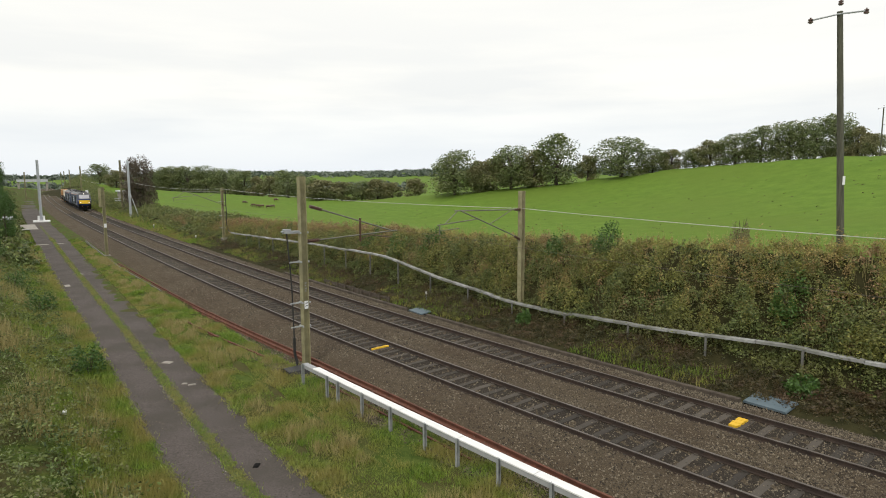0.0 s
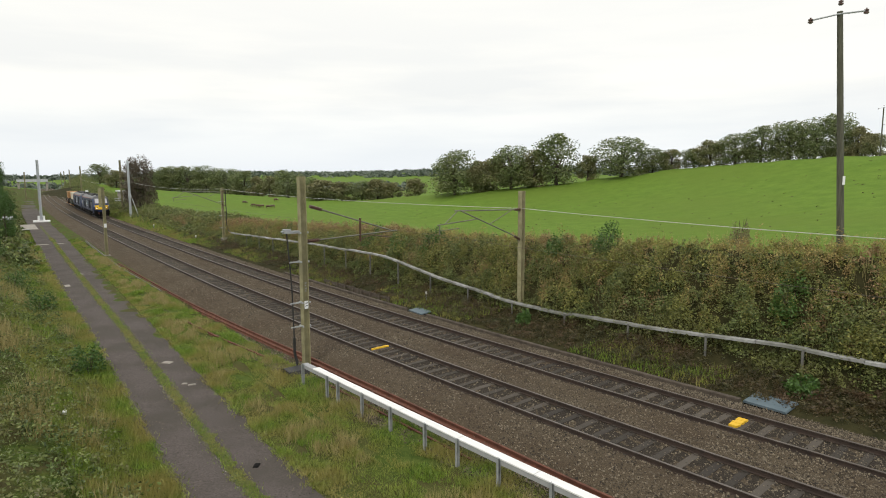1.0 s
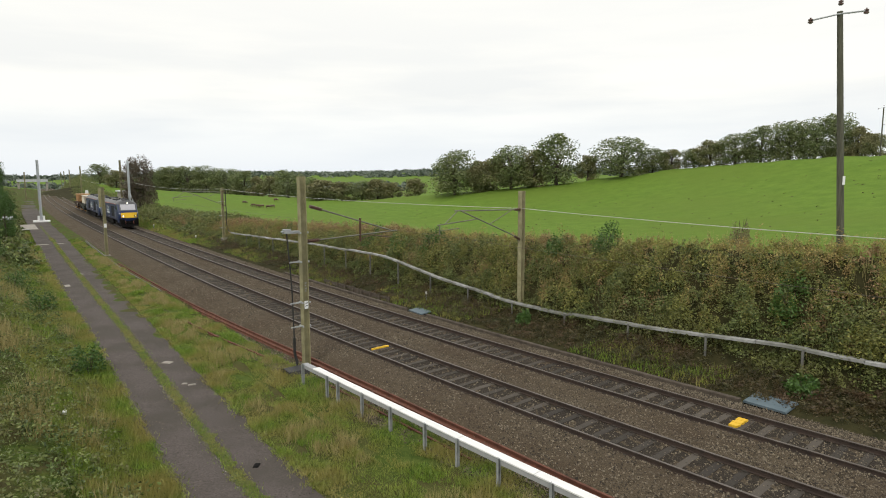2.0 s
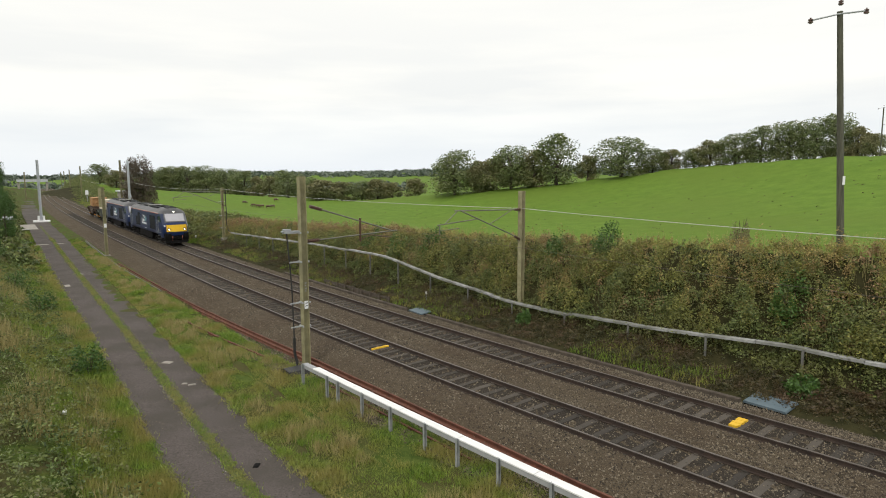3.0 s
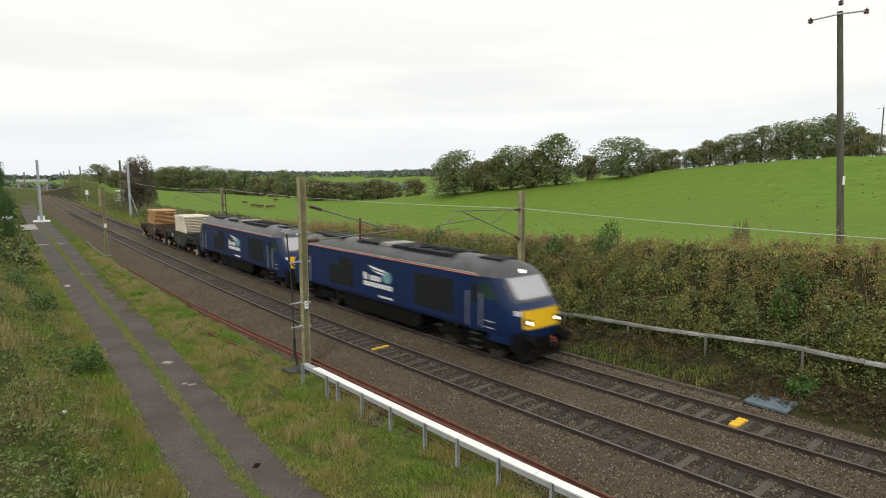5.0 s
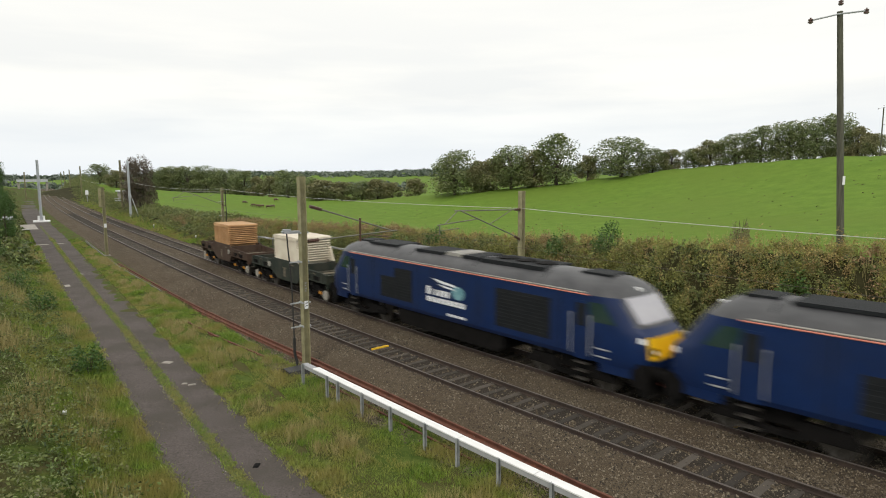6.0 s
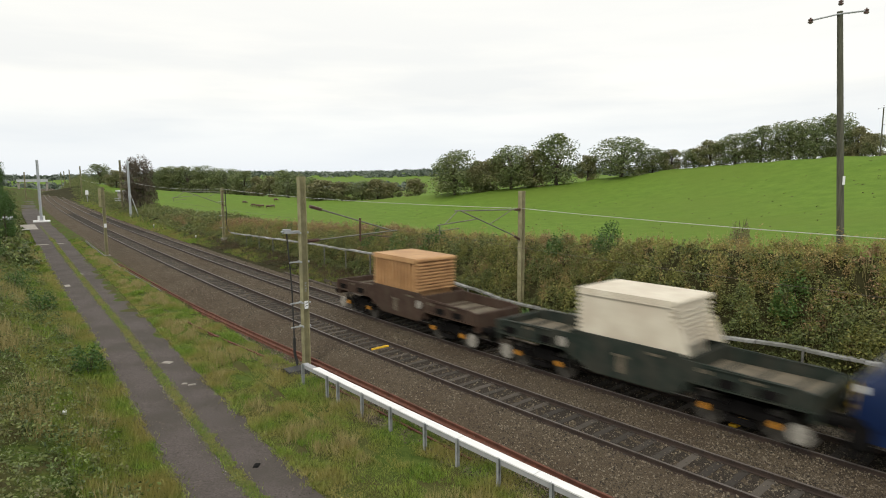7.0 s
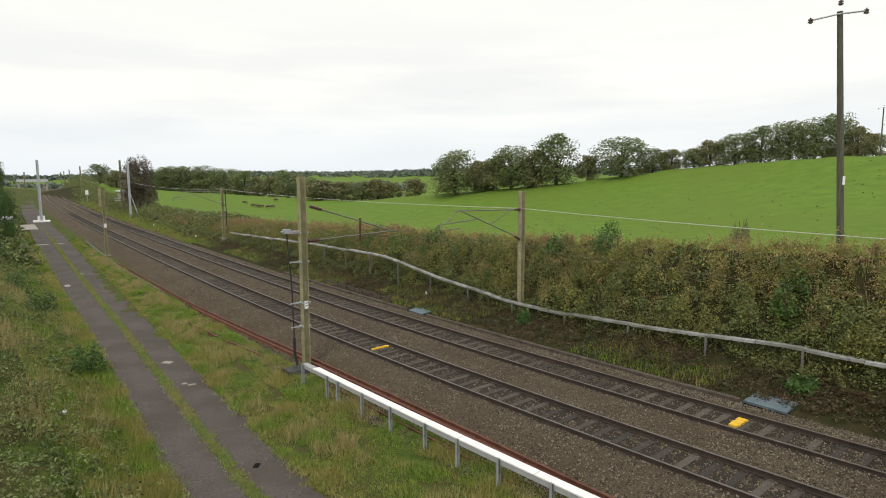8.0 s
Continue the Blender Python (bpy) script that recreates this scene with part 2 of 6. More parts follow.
CY = _y - _y[_i0] + 15.5923 * math.sin(0.74923)
GRADE = -0.000733
FAR = 3.649          # offset of the far track's centre


def T(s, o, z=0.0):
    a = float(np.interp(s, SS, AA))
    return Vector((float(np.interp(s, SS, CX)) + o * math.cos(a), float(np.interp(s, SS, CY)) + o * math.sin(a), z + GRADE * s))


def TN(s, o):
    """The same for arrays: x, y."""
    a = np.interp(s, SS, AA)
    return np.interp(s, SS, CX) + o * np.cos(a), np.interp(s, SS, CY) + o * np.sin(a)


def heading(s):
    """Degrees by which +X turns to point along the line, away from the camera."""
    return 90 + math.degrees(float(np.interp(s, SS, AA)))


def SO(x, y):
    """s, o of points, for arrays."""
    x, y = np.asarray(x, float).ravel(), np.asarray(y, float).ravel()
    ix = np.empty(len(x), int)
    cx, cy = CX[::4], CY[::4]
    for i in range(0, len(x), 4000):
        d = (x[i:i + 4000, None] - cx) ** 2 + (y[i:i + 4000, None] - cy) ** 2
        ix[i:i + 4000] = d.argmin(1) * 4
    a = AA[ix]
    wx, wy = x - CX[ix], y - CY[ix]
    return SS[ix] - wx * np.sin(a) + wy * np.cos(a), wx * np.cos(a) + wy * np.sin(a)


def sstep(a, b, v):
    t = np.clip((v - a) / (b - a), 0, 1)
    return t * t * (3 - 2 * t)


def field_z(x, y):
    r = np.hypot(x, y)
    ang = np.arctan2(x, y)
    # the crest: beyond it the land falls away
    edge = np.interp(ang, [-0.5, -0.41, -0.16, 0, 0.06, 0.36, 0.62, 1.0], [325, 312, 238, 214, 204, 192, 168, 150])
    k = np.minimum(r, edge) / np.maximum(r, 1e-6)
    x, y = x * k, y * k
    u, v = x / 100, y / 100
    z = 11.496 - 19.331 * u - 22.347 * v + 13.600 * u * u + 16.676 * u * v + 8.247 * v * v
    z += 1.0 * np.exp(-((x - 14) ** 2 + (y - 202) ** 2) / (2 * 26 ** 2)) - 2.3 * np.exp(-((x - 56) ** 2 + (y - 176) ** 2) / (2 * 40 ** 2))
    z -= 1.3 * np.exp(-((x + 38) ** 2 + (y - 228) ** 2) / (2 * 28 ** 2))
    z = z - 0.05 * np.maximum(r - edge, 0)
    far = -5 + 34 * sstep(900, 2600, r) * (0.55 + 0.3 * np.sin(ang * 5.0 + 1.0) + 0.15 * np.sin(ang * 13))
    w = sstep(20, 220, r - edge)
    # behind the camera and far aside the hill levels out
    side = sstep(1.0, 1.35, np.abs(ang))
    z = z * (1 - side) + 5.0 * side
    return z * (1 - w) + far * w


ROAD_S = np.array([-10, 5, 15, 25, 35, 54, 89, 130, 400.0])
ROAD_L = np.array([-11.6, -11.0, -10.67, -9.9, -9.4, -9.1, -8.4, -8.0, -7.5])
ROAD_R = np.array([-8.8, -8.2, -7.72, -6.85, -6.2, -5.55, -4.8, -4.65, -4.4])


def ground_z(s, o, x, y):
    z_left = np.interp(o, [-60, -24, -16, -11.2, -7.5, -4.6, -3.3, -2.6, 5.6, 6.6, 7.6, 9.2], [4.5, 3.2, 1.1, -0.62, -0.63, -0.42, -0.45, -0.62, -0.62, -0.36, -0.22, 0.1])
    fz = field_z(x, y)
    w = sstep(8.8, 13.0, o) * 0.5 + np.clip((o - 8.8) / 4.2, 0, 1) * 0.5
    z_left = z_left - 0.25 * np.clip((s - 50) / 60, 0, 1) * np.clip(np.minimum((o + 11.0) / 1.5, (-3.9 - o) / 1.0), 0, 1)
    near = z_left + GRADE * np.clip(s, -100, 450)
    z = near * (1 - w) + fz * w
    # land to the left drops to the common level far off
    z = np.where(o < -30, z * (1 - sstep(-60, -160, o)) + np.where(np.hypot(x, y) > 300, -5 + 34 * sstep(900, 2600, np.hypot(x, y)) * 0.6, 3.5) * sstep(-60, -160, o), z)
    far = sstep(420, 620, s)
    return z * (1 - far) + (fz if np.isscalar(fz) else fz) * far


# ---- mesh helpers ----
class Build:
    """Collects boxes, tubes and plates into one mesh."""

    def __init__(self):
        self.v, self.f, self.mi, self.m = [], [], [], 0

    def add(self, verts, faces, m=None):
        k = len(self.v)
        self.v += [tuple(p) for p in verts]
        self.f += [tuple(k + i for i in f) for f in faces]
        self.mi += [self.m if m is None else m] * len(faces)
        return self

    def box(self, x0, x1, y0, y1, z0, z1, m=None, b=0.0):
        if b:
            self.prism([(x0 + b, z0), (x1 - b, z0), (x1, z0 + b), (x1, z1 - b), (x1 - b, z1), (x0 + b, z1), (x0, z1 - b), (x0, z0 + b)], y0, y1, m)
            return self
        v = [(x, y, z) for x in (x0, x1) for y in (y0, y1) for z in (z0, z1)]
        return self.add(v, [(0, 1, 3, 2), (4, 6, 7, 5), (0, 4, 5, 1), (2, 3, 7, 6), (0, 2, 6, 4), (1, 5, 7, 3)], m)

    def prism(self, xz, y0, y1, m=None):
        """A polygon in x, z drawn out from y0 to y1."""
        n = len(xz)
        v = [(x, y0, z) for x, z in xz] + [(x, y1, z) for x, z in xz]
        f = [tuple(range(n)), tuple(range(2 * n - 1, n - 1, -1))] + [((i + 1) % n, i, n + i, n + (i + 1) % n) for i in range(n)]
        return self.add(v, f, m)

    def tube(self, pts, r, n=8, m=None, r1=None, cap=True):
        pts = [Vector(p) for p in pts]
        rings = []
        for i, p in enumerate(pts):
            d = (pts[min(i + 1, len(pts) - 1)] - pts[max(i - 1, 0)]).normalized()
            a = d.cross(Vector((0, 0, 1)) if abs(d.z) < 0.9 else Vector((1, 0, 0))).normalized()
            c = a.cross(d)
            rr = r if r1 is None else r + (r1 - r) * i / (len(pts) - 1)
            rings.append([p + a * (rr * math.cos(t * 2 * math.pi / n)) + c * (rr * math.sin(t * 2 * math.pi / n)) for t in range(n)])
        v = [q for ring in rings for q in ring]
        f = [(i * n + j, i * n + (j + 1) % n, (i + 1) * n + (j + 1) % n, (i + 1) * n + j) for i in range(len(pts) - 1) for j in range(n)]
        if cap:
            f += [tuple(range(n - 1, -1, -1)), tuple(range((len(pts) - 1) * n, len(pts) * n))]
        return self.add(v, f, m)

    def sweep(self, profile, stations, m=None):
        """A closed outline of (o, z) carried along the railway's line."""
        n = len(profile)
        v = []
        for s, do, dz in stations:
            v += [T(s, do + o, dz + z) for o, z in profile]
        k = len(stations)
        f = [(i * n + (j + 1) % n, i * n + j, (i + 1) * n + j, (i + 1) * n + (j + 1) % n) for i in range(k - 1) for j in range(n)]
        f += [tuple(range(n)), tuple(range(k * n - 1, (k - 1) * n - 1, -1))]
        return self.add(v, f, m)

    def mesh(self, name, *mats, smooth=False):
        me = bpy.data.meshes.new(name)
        me.from_pydata(self.v, [], self.f)
        for mm in mats:
            me.materials.append(mm)
        me.polygons.foreach_set("material_index", self.mi)
        bm = bmesh.new()
        bm.from_mesh(me)
        bmesh.ops.recalc_face_normals(bm, faces=bm.faces)
        bm.to_mesh(me)
        bm.free()
        if smooth:
            me.shade_smooth()
            me.set_sharp_from_angle(angle=radians(35))
        return me


def part(name, b, material, parent=None, label="", smooth=False, at=None):
    ob = new(name, b.mesh(name, material, smooth=smooth) if isinstance(b, Build) else b)
    if parent is not None:
        ob.parent = parent
    if at is not None:
        ob.matrix_basis = at
    return tagged(ob, label)


def thing(name, label, category, at=None, group="", kind=""):
    ob = new(name)
    ob.empty_display_size = 0.3
    if at is not None:
        ob.matrix_basis = at
    return tagged(ob, label, category, group, kind)


def fast_mesh(name, verts, faces, material):
    """A mesh from arrays: faces all of one size."""
    verts, faces = np.asarray(verts, np.float32), np.asarray(faces, np.int32)
    me = bpy.data.meshes.new(name)
    me.vertices.add(len(verts))
    me.vertices.foreach_set("co", verts.ravel())
    nf, k = faces.shape
    me.loops.add(nf * k)
    me.loops.foreach_set("vertex_index", faces.ravel())
    me.polygons.add(nf)
    me.polygons.foreach_set("loop_start", np.arange(nf, dtype=np.int32) * k)
    me.update(calc_edges=True)
    me.materials.append(material)
    return me


def leaves(name, c, size, material, rng, up=0.35):
    """Small four-cornered leaves at the places c, each turned at random."""
    n = len(c)
    d = rng.normal(size=(n, 3))
    d[:, 2] *= 0.7
    d /= np.linalg.norm(d, axis=1)[:, None]
    e = rng.normal(size=(n, 3))
    e[:, 2] += up
    e -= d * (e * d).sum(1)[:, None]
    e /= np.linalg.norm(e, axis=1)[:, None]
    sz = (size * rng.uniform(0.6, 1.35, n))[:, None]
    nn = np.cross(d, e)
    v = np.stack([c - d * sz, c - e * sz * 0.5 + nn * sz * 0.12, c + d * sz, c + e * sz * 0.5 + nn * sz * 0.12], 1).reshape(-1, 3)
    f = np.arange(4 * n).reshape(-1, 4)
    return fast_mesh(name, v, f, material)


def blades(name, c, length, width, material, rng, lean=0.45):
    """Grass blades: thin three-cornered leaves rooted at c."""
    n = len(c)
    a = rng.uniform(0, 2 * math.pi, n)
    side = np.stack([np.cos(a), np.sin(a), np.zeros(n)], 1)
    ln = (length * rng.uniform(0.5, 1.3, n))[:, None]
    b = rng.uniform(0, 2 * math.pi, n)
    tip = c + ln * np.stack([np.cos(b) * lean, np.sin(b) * lean, np.ones(n)], 1) * np.stack([rng.uniform(0.2, 1.3, n)] * 2 + [np.ones(n)], 1)
    w = (np.asarray(width) * np.ones(n))[:, None]
    v = np.stack([c - side * w * 0.5, c + side * w * 0.5, tip], 1).reshape(-1, 3)
    return fast_mesh(name, v, np.arange(3 * n).reshape(-1, 3), material)


# ---- ground: one sheet to the horizon ----
def axis(lo, hi, step, ends):
    mid = list(np.arange(lo, hi + 1e-6, step))
    out, d, v = [], step, lo
    while v > ends[0]:
        d *= 1.13
        v -= d
        out.append(v)
    mid = out[::-1] + mid
    d, v = step, hi
    while v < ends[1]:
        d *= 1.13
        v += d
        mid.append(v)
    return np.array(mid)


def make_ground():
    gx, gy = axis(-62, 44, 0.7, (-3500, 3500)), axis(4, 118, 0.7, (-600, 4200))
    X, Y = np.meshgrid(gx, gy)
    x, y = X.ravel(), Y.ravel()
    s, o = SO(x, y)
    z = ground_z(s, o, x, y)
    rng = np.random.default_rng(3)
    bumpy = np.where((o > 8) & (o < 14) | (o < -11.5), 0.10, 0.03) * (np.abs(o - 1.5) > 4.5)
    z = z + bumpy * rng.normal(size=len(z)) * (np.hypot(x, y) < 300)
    nx, ny = len(gx), len(gy)
    i = np.arange(nx * ny).reshape(ny, nx)
    f = np.stack([i[:-1, :-1], i[:-1, 1:], i[1:, 1:], i[1:, :-1]], -1).reshape(-1, 4)
    me = fast_mesh("ground", np.stack([x, y, z], 1), f, M_FIELD)
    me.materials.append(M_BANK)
    me.materials.append(M_VERGE)
    fo, fs = o[f].mean(1), s[f].mean(1)
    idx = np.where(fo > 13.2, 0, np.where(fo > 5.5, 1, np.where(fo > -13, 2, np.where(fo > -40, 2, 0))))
    idx[(fs > 420)] = 0
    me.polygons.foreach_set("material_index", idx.astype(np.int32))
    me.shade_smooth()
    tagged(new("ground", me), "green pasture, weedy cutting bank and grass verges", "ground", kind="structure")


make_ground()


def strip(name, s_list, left, right, n, zf, material, label, category):
    """A ribbon along the line between two offsets, n cells wide."""
    s = np.repeat(s_list, n + 1)
    t = np.tile(np.linspace(0, 1, n + 1), len(s_list))
    l, r = left(s), right(s)
    o = l + (r - l) * t
    x, y = TN(s, o)
    z = zf(s, o, t) + GRADE * s
    k = len(s_list)
    i = np.arange(k * (n + 1)).reshape(k, n + 1)
    f = np.stack([i[:-1, :-1], i[:-1, 1:], i[1:, 1:], i[1:, :-1]], -1).reshape(-1, 4)
    me = fast_mesh(name, np.stack([x, y, z], 1), f, material)
    me.shade_smooth()
    return tagged(new(name, me), label, category, kind="structure")


S_FINE = np.concatenate([np.arange(-8, 60, 0.16), np.arange(60, 150, 0.8), np.arange(150, 470, 4)])
_rng = np.random.default_rng(5)


def ballast_z(s, o, t):
    prof_o = [-3.2, -2.55, -1.9, -1.25, -0.9, -0.7, 0.7, 0.9, 1.3, 1.85, 2.35, 2.75, 2.95, 4.35, 4.55, 5.0, 5.45, 6.1]
    prof_z = [-0.52, -0.40, -0.20, -0.13, -0.13, -0.198, -0.198, -0.13, -0.14, -0.22, -0.14, -0.13, -0.198, -0.198, -0.13, -0.15, -0.26, -0.38]
    return np.interp(o, prof_o, prof_z) + _rng.normal(size=len(o)) * 0.016 * (s < 90)


strip("ballast", S_FINE, lambda s: -3.2 + 0 * s, lambda s: 6.1 + 0 * s, 70, ballast_z, M_BALLAST, "grey-brown stone ballast bed under two tracks", "ballast")

for _c in (0.0, FAR):
    strip("track_bed", S_FINE[S_FINE < 150], lambda s: _c - 0.69 + 0 * s, lambda s: _c + 0.69 + 0 * s, 10,
          lambda s, o, t: -0.186 + _rng.normal(size=len(o)) * 0.008, M_FOURFOOT, "dark oily ballast between the rails", "ballast")

S_ROAD = np.concatenate([np.arange(-4, 60, 0.4), np.arange(60, 150, 1.5), np.arange(150, 400, 6)])
strip("road", S_ROAD, lambda s: np.interp(s, ROAD_S, ROAD_L) + 0.06 * np.sin(s * 1.7) + 0.05 * np.sin(s * 4.1),
      lambda s: np.interp(s, ROAD_S, ROAD_R) + 0.07 * np.sin(s * 1.3 + 1) + 0.05 * np.sin(s * 3.7), 10,
      lambda s, o, t: -0.565 + 0.03 * np.sin(t * math.pi) + 0.006 * np.sin(s * 2.3 + o * 3), M_ASPHALT,
      "worn grey asphalt access road beside the railway", "road")


def mid_road(s):
    return np.interp(s, ROAD_S, ROAD_L) * 0.49 + np.interp(s, ROAD_S, ROAD_R) * 0.51


def ragged(s, seed):
    r = np.random.default_rng(seed)
    v = np.convolve(r.normal(size=1400), np.ones(3) / 3, "same") * 0.09
    return np.interp(s, np.arange(1400) * 0.1 - 5, v)


strip("moss_strip", np.arange(-4, 120, 0.1), lambda s: mid_road(s) - 0.17 - 1.2 * ragged(s, 1),
      lambda s: mid_road(s) + 0.16 + 1.2 * ragged(s, 2), 4,
      lambda s, o, t: -0.525 + 0.012 * np.sin(t * math.pi) + 0 * s, M_MOSS, "yellow-green mossy strip along the road's middle", "moss")

# ---- railway tracks ----
S_RAIL = [(float(s), 0, 0) for s in np.concatenate([np.arange(-20, 150, 1.5), np.arange(150, 465, 8)])]


def make_track(centre, label):
    track = thing("railway_track", label, "railway track", group="railway tracks", kind="structure")
    side = [(-0.035, -0.035), (-0.012, -0.05), (-0.012, -0.135), (-0.07, -0.15), (-0.07, -0.168), (0.07, -0.168), (0.07, -0.15), (0.012, -0.135), (0.012, -0.05), (0.035, -0.035),
            (0.035, -0.012), (-0.035, -0.012)]
    for g in (-0.7525, 0.7525):
        b = Build().sweep([(o + centre + g, z) for o, z in side], S_RAIL)
        r = part("rail", b, M_RAIL, track, "rust-brown steel rail")
        head = [(-0.034, -0.012), (0.034, -0.012), (0.028, 0.0), (-0.028, 0.0)]
        part("rail_head", Build().sweep([(o + centre + g, z) for o, z in head], S_RAIL), M_RAILTOP, r, "worn bright running surface")
    b = Build()
    b.prism([(-0.13, -0.05), (0.13, -0.05), (0.11, 0.07), (-0.11, 0.07)], -1.25, 1.25)
    for y in (-0.7525, 0.7525):
        for d in (-0.11, 0.11):
            b.box(-0.05, 0.05, y + d - 0.03, y + d + 0.03, 0.07, 0.105)
    me = b.mesh("sleeper", M_SLEEPER)
    for i in range(150):
        s = -2 + 0.66 * i + _rng.normal() * 0.02
        sl = new("sleeper", me)
        sl.parent = track
        sl.matrix_basis = Matrix.Translation(T(s, centre, -0.238)) @ pose(0, 0, 0, 0, 0, heading(s) + _rng.normal() * 0.6)
    return track




# ---- overhead line masts ----
def h_mast(name, s, o, z0, top, w, material, label, group="overhead line masts"):
    base = T(s, o, z0)
    t = thing(name, label, "mast", Matrix.Translation(base) @ pose(0, 0, 0, 0, 0, heading(s)), group)
    hgt = top - z0
    b = Build()
    for y in (-w / 2, w / 2 - 0.03):
        b.box(-w / 2, w / 2, y, y + 0.03, 0, hgt)
    b.box(-0.02, 0.02, -w / 2 + 0.03, w / 2 - 0.03, 0, hgt)
    part("post", b, material, t)
    b = Build()
    b.prism([(-0.3, -0.5), (0.3, -0.5), (0.26, 0.08), (-0.26, 0.08)], -0.3, 0.3)
    part("foundation", b, M_CONC if material is not M_PALE else M_WHITE, t, "concrete footing")
    return t


def clamps(t, zs, w, arm=0.0):
    for z in zs:
        b = Build()
        b.box(-w / 2 - 0.04, w / 2 + 0.04, -w / 2 - 0.05, -w / 2 - 0.005, z, z + 0.07)
        b.box(-w / 2 - 0.04, w / 2 + 0.04, w / 2 + 0.005, w / 2 + 0.05, z, z + 0.07)
        if arm:
            b.box(-0.03, 0.03, w / 2 + 0.05, w / 2 + arm, z + 0.01, z + 0.06)
        part("clamp", b, M_GALV, t, "galvanised clamp")


def insulator(b, p, q, r):
    p, q = Vector(p), Vector(q)
    n = 6
    for i in range(n):
        a, c = p + (q - p) * (i / n), p + (q - p) * ((i + 0.6) / n)
        b.tube([a, c], r, 8)
    b.tube([p, q], r * 0.5, 6)


# in a mast's own space +Y points to its left as seen along the line, so the near track's mast reaches to -Y
def near_cantilever(t, z0):
    """Raking tube, level tube with drop arm, insulators: reaches over the near track."""
    part("top_tube", Build().tube([(0, -0.35, 6.34 - z0), (0, -1.2, 6.10 - z0)], 0.03), M_TUBE, t)
    b = Build()
    insulator(b, (0, -0.35, 6.34 - z0), (0, -0.9, 6.18 - z0), 0.075)
    part("insulator", b, M_INSUL, t, "brown ribbed insulator")
    part("raking_tube", Build().tube([(0, -0.9, 6.18 - z0), (0, -4.35, 5.13 - z0)], 0.032), M_TUBE, t)
    b = Build()
    insulator(b, (0, -0.15, 4.90 - z0), (0, -0.75, 4.93 - z0), 0.075)
    part("insulator", b, M_INSUL, t, "brown ribbed insulator")
    part("level_tube", Build().tube([(0, -0.7, 4.93 - z0), (0, -4.7, 5.10 - z0)], 0.03), M_TUBE, t)
    part("drop_arm", Build().tube([(0, -2.75, 5.75 - z0), (0, -2.75, 4.72 - z0)], 0.05), M_INSUL, t, "brown drop arm")
    part("steady_arm", Build().tube([(0, -2.75, 4.80 - z0), (0, -3.3, 4.98 - z0), (0, -4.4, 4.80 - z0)], 0.02), M_INSUL, t, "brown steady arm")


def far_cantilever(t, z0, o, sc=1.0):
    """Level top tube, raking tube and registration arm over the far track; the mast stands beyond it."""
    y = lambda oo: (o - oo) * sc
    part("top_tube", Build().tube([(0, y(9.2), 5.76 - z0), (0, y(4.6), 5.87 - z0)], 0.032), M_TUBE, t)
    part("raking_tube", Build().tube([(0, y(9.3), 4.10 - z0), (0, y(8.6), 4.45 - z0), (0, y(5.0), 5.85 - z0)], 0.032), M_TUBE, t)
    for a, c in (((0, y(9.25), 5.76 - z0), (0, y(8.75), 5.77 - z0)), ((0, y(9.3), 4.10 - z0), (0, y(8.75), 4.37 - z0))):
        b = Build()
        insulator(b, a, c, 0.07)
        part("insulator", b, M_INSUL, t, "brown ribbed insulator")
    part("brace_tube", Build().tube([(0, y(8.5), 5.75 - z0), (0, y(7.0), 5.12 - z0)], 0.022), M_TUBE, t)
    part("registration_tube", Build().tube([(0, y(6.1), 5.40 - z0), (0, y(3.5), 5.22 - z0)], 0.028), M_TUBE, t)
    part("hanger_tube", Build().tube([(0, y(4.8), 5.87 - z0), (0, y(4.0), 5.28 - z0)], 0.024), M_TUBE, t)
    part("drop_arm", Build().tube([(0, y(3.65), 5.22 - z0), (0, y(3.65), 4.75 - z0)], 0.03), M_TUBE, t)
    part("steady_arm", Build().tube([(0, y(3.7), 4.95 - z0), (0, y(4.9), 5.0 - z0)], 0.02), M_TUBE, t)


near_mast = h_mast("overhead_mast", 22.2, -3.34, -0.5, 7.56, 0.27, M_MAST, "lichen-stained beige steel mast carrying cables and a cantilever")
near_cantilever(near_mast, -0.5)
clamps(near_mast, (1.85, 2.85, 4.55, 5.75), 0.27, 0.5)
b = Build()
b.tube([(0, 0.1, 5.84), (0, 0.95, 5.86)], 0.035)
b.box(-0.08, 0.08, 0.55, 0.85, 5.78, 5.95)
part("cable_bracket", b, M_GALV, near_mast, "galvanised bracket arm")
b = Build()
b.tube([(0, 0.70, 5.8), (0, 0.68, 5.3), (0, 0.62, 4.6), (0, 0.55, 3.4), (0, 0.52, 1.3)], 0.03)
part("thin_cable", b, M_RUBBER, near_mast, "black cable")
part("thick_cable", Build().tube([(0, 0.52, 1.45), (0, 0.52, 0.8), (-0.05, 0.45, 0.4), (-0.15, 0.5, 0.2), (-0.4, 0.55, 0.15)], 0.065, 8), M_RUBBER, near_mast, "black cable sleeve")
b = Build()
b.box(-0.155, -0.14, -0.085, 0.085, 2.62, 2.95)
part("sign_plate", b, M_LOGO, near_mast, "small white plate")
for i in range(2):
    part("writing_bar", Build().box(-0.160, -0.156, -0.05, 0.05, 2.85 - 0.12 * i, 2.88 - 0.12 * i), M_BLACK, near_mast, "dark unreadable line")
for i in range(4):
    part("writing_bar", Build().box(-0.142, -0.137, -0.02 - 0.02 * (i % 2), 0.05, 3.35 + 0.11 * i, 3.39 + 0.11 * i), M_GALV, near_mast, "pale stencilled mark")
b = Build()
b.prism([(-0.95, -0.1), (0.15, -0.1), (0.1, 0.2), (-0.25, 0.33), (-0.75, 0.28)], 0.25, 1.15)
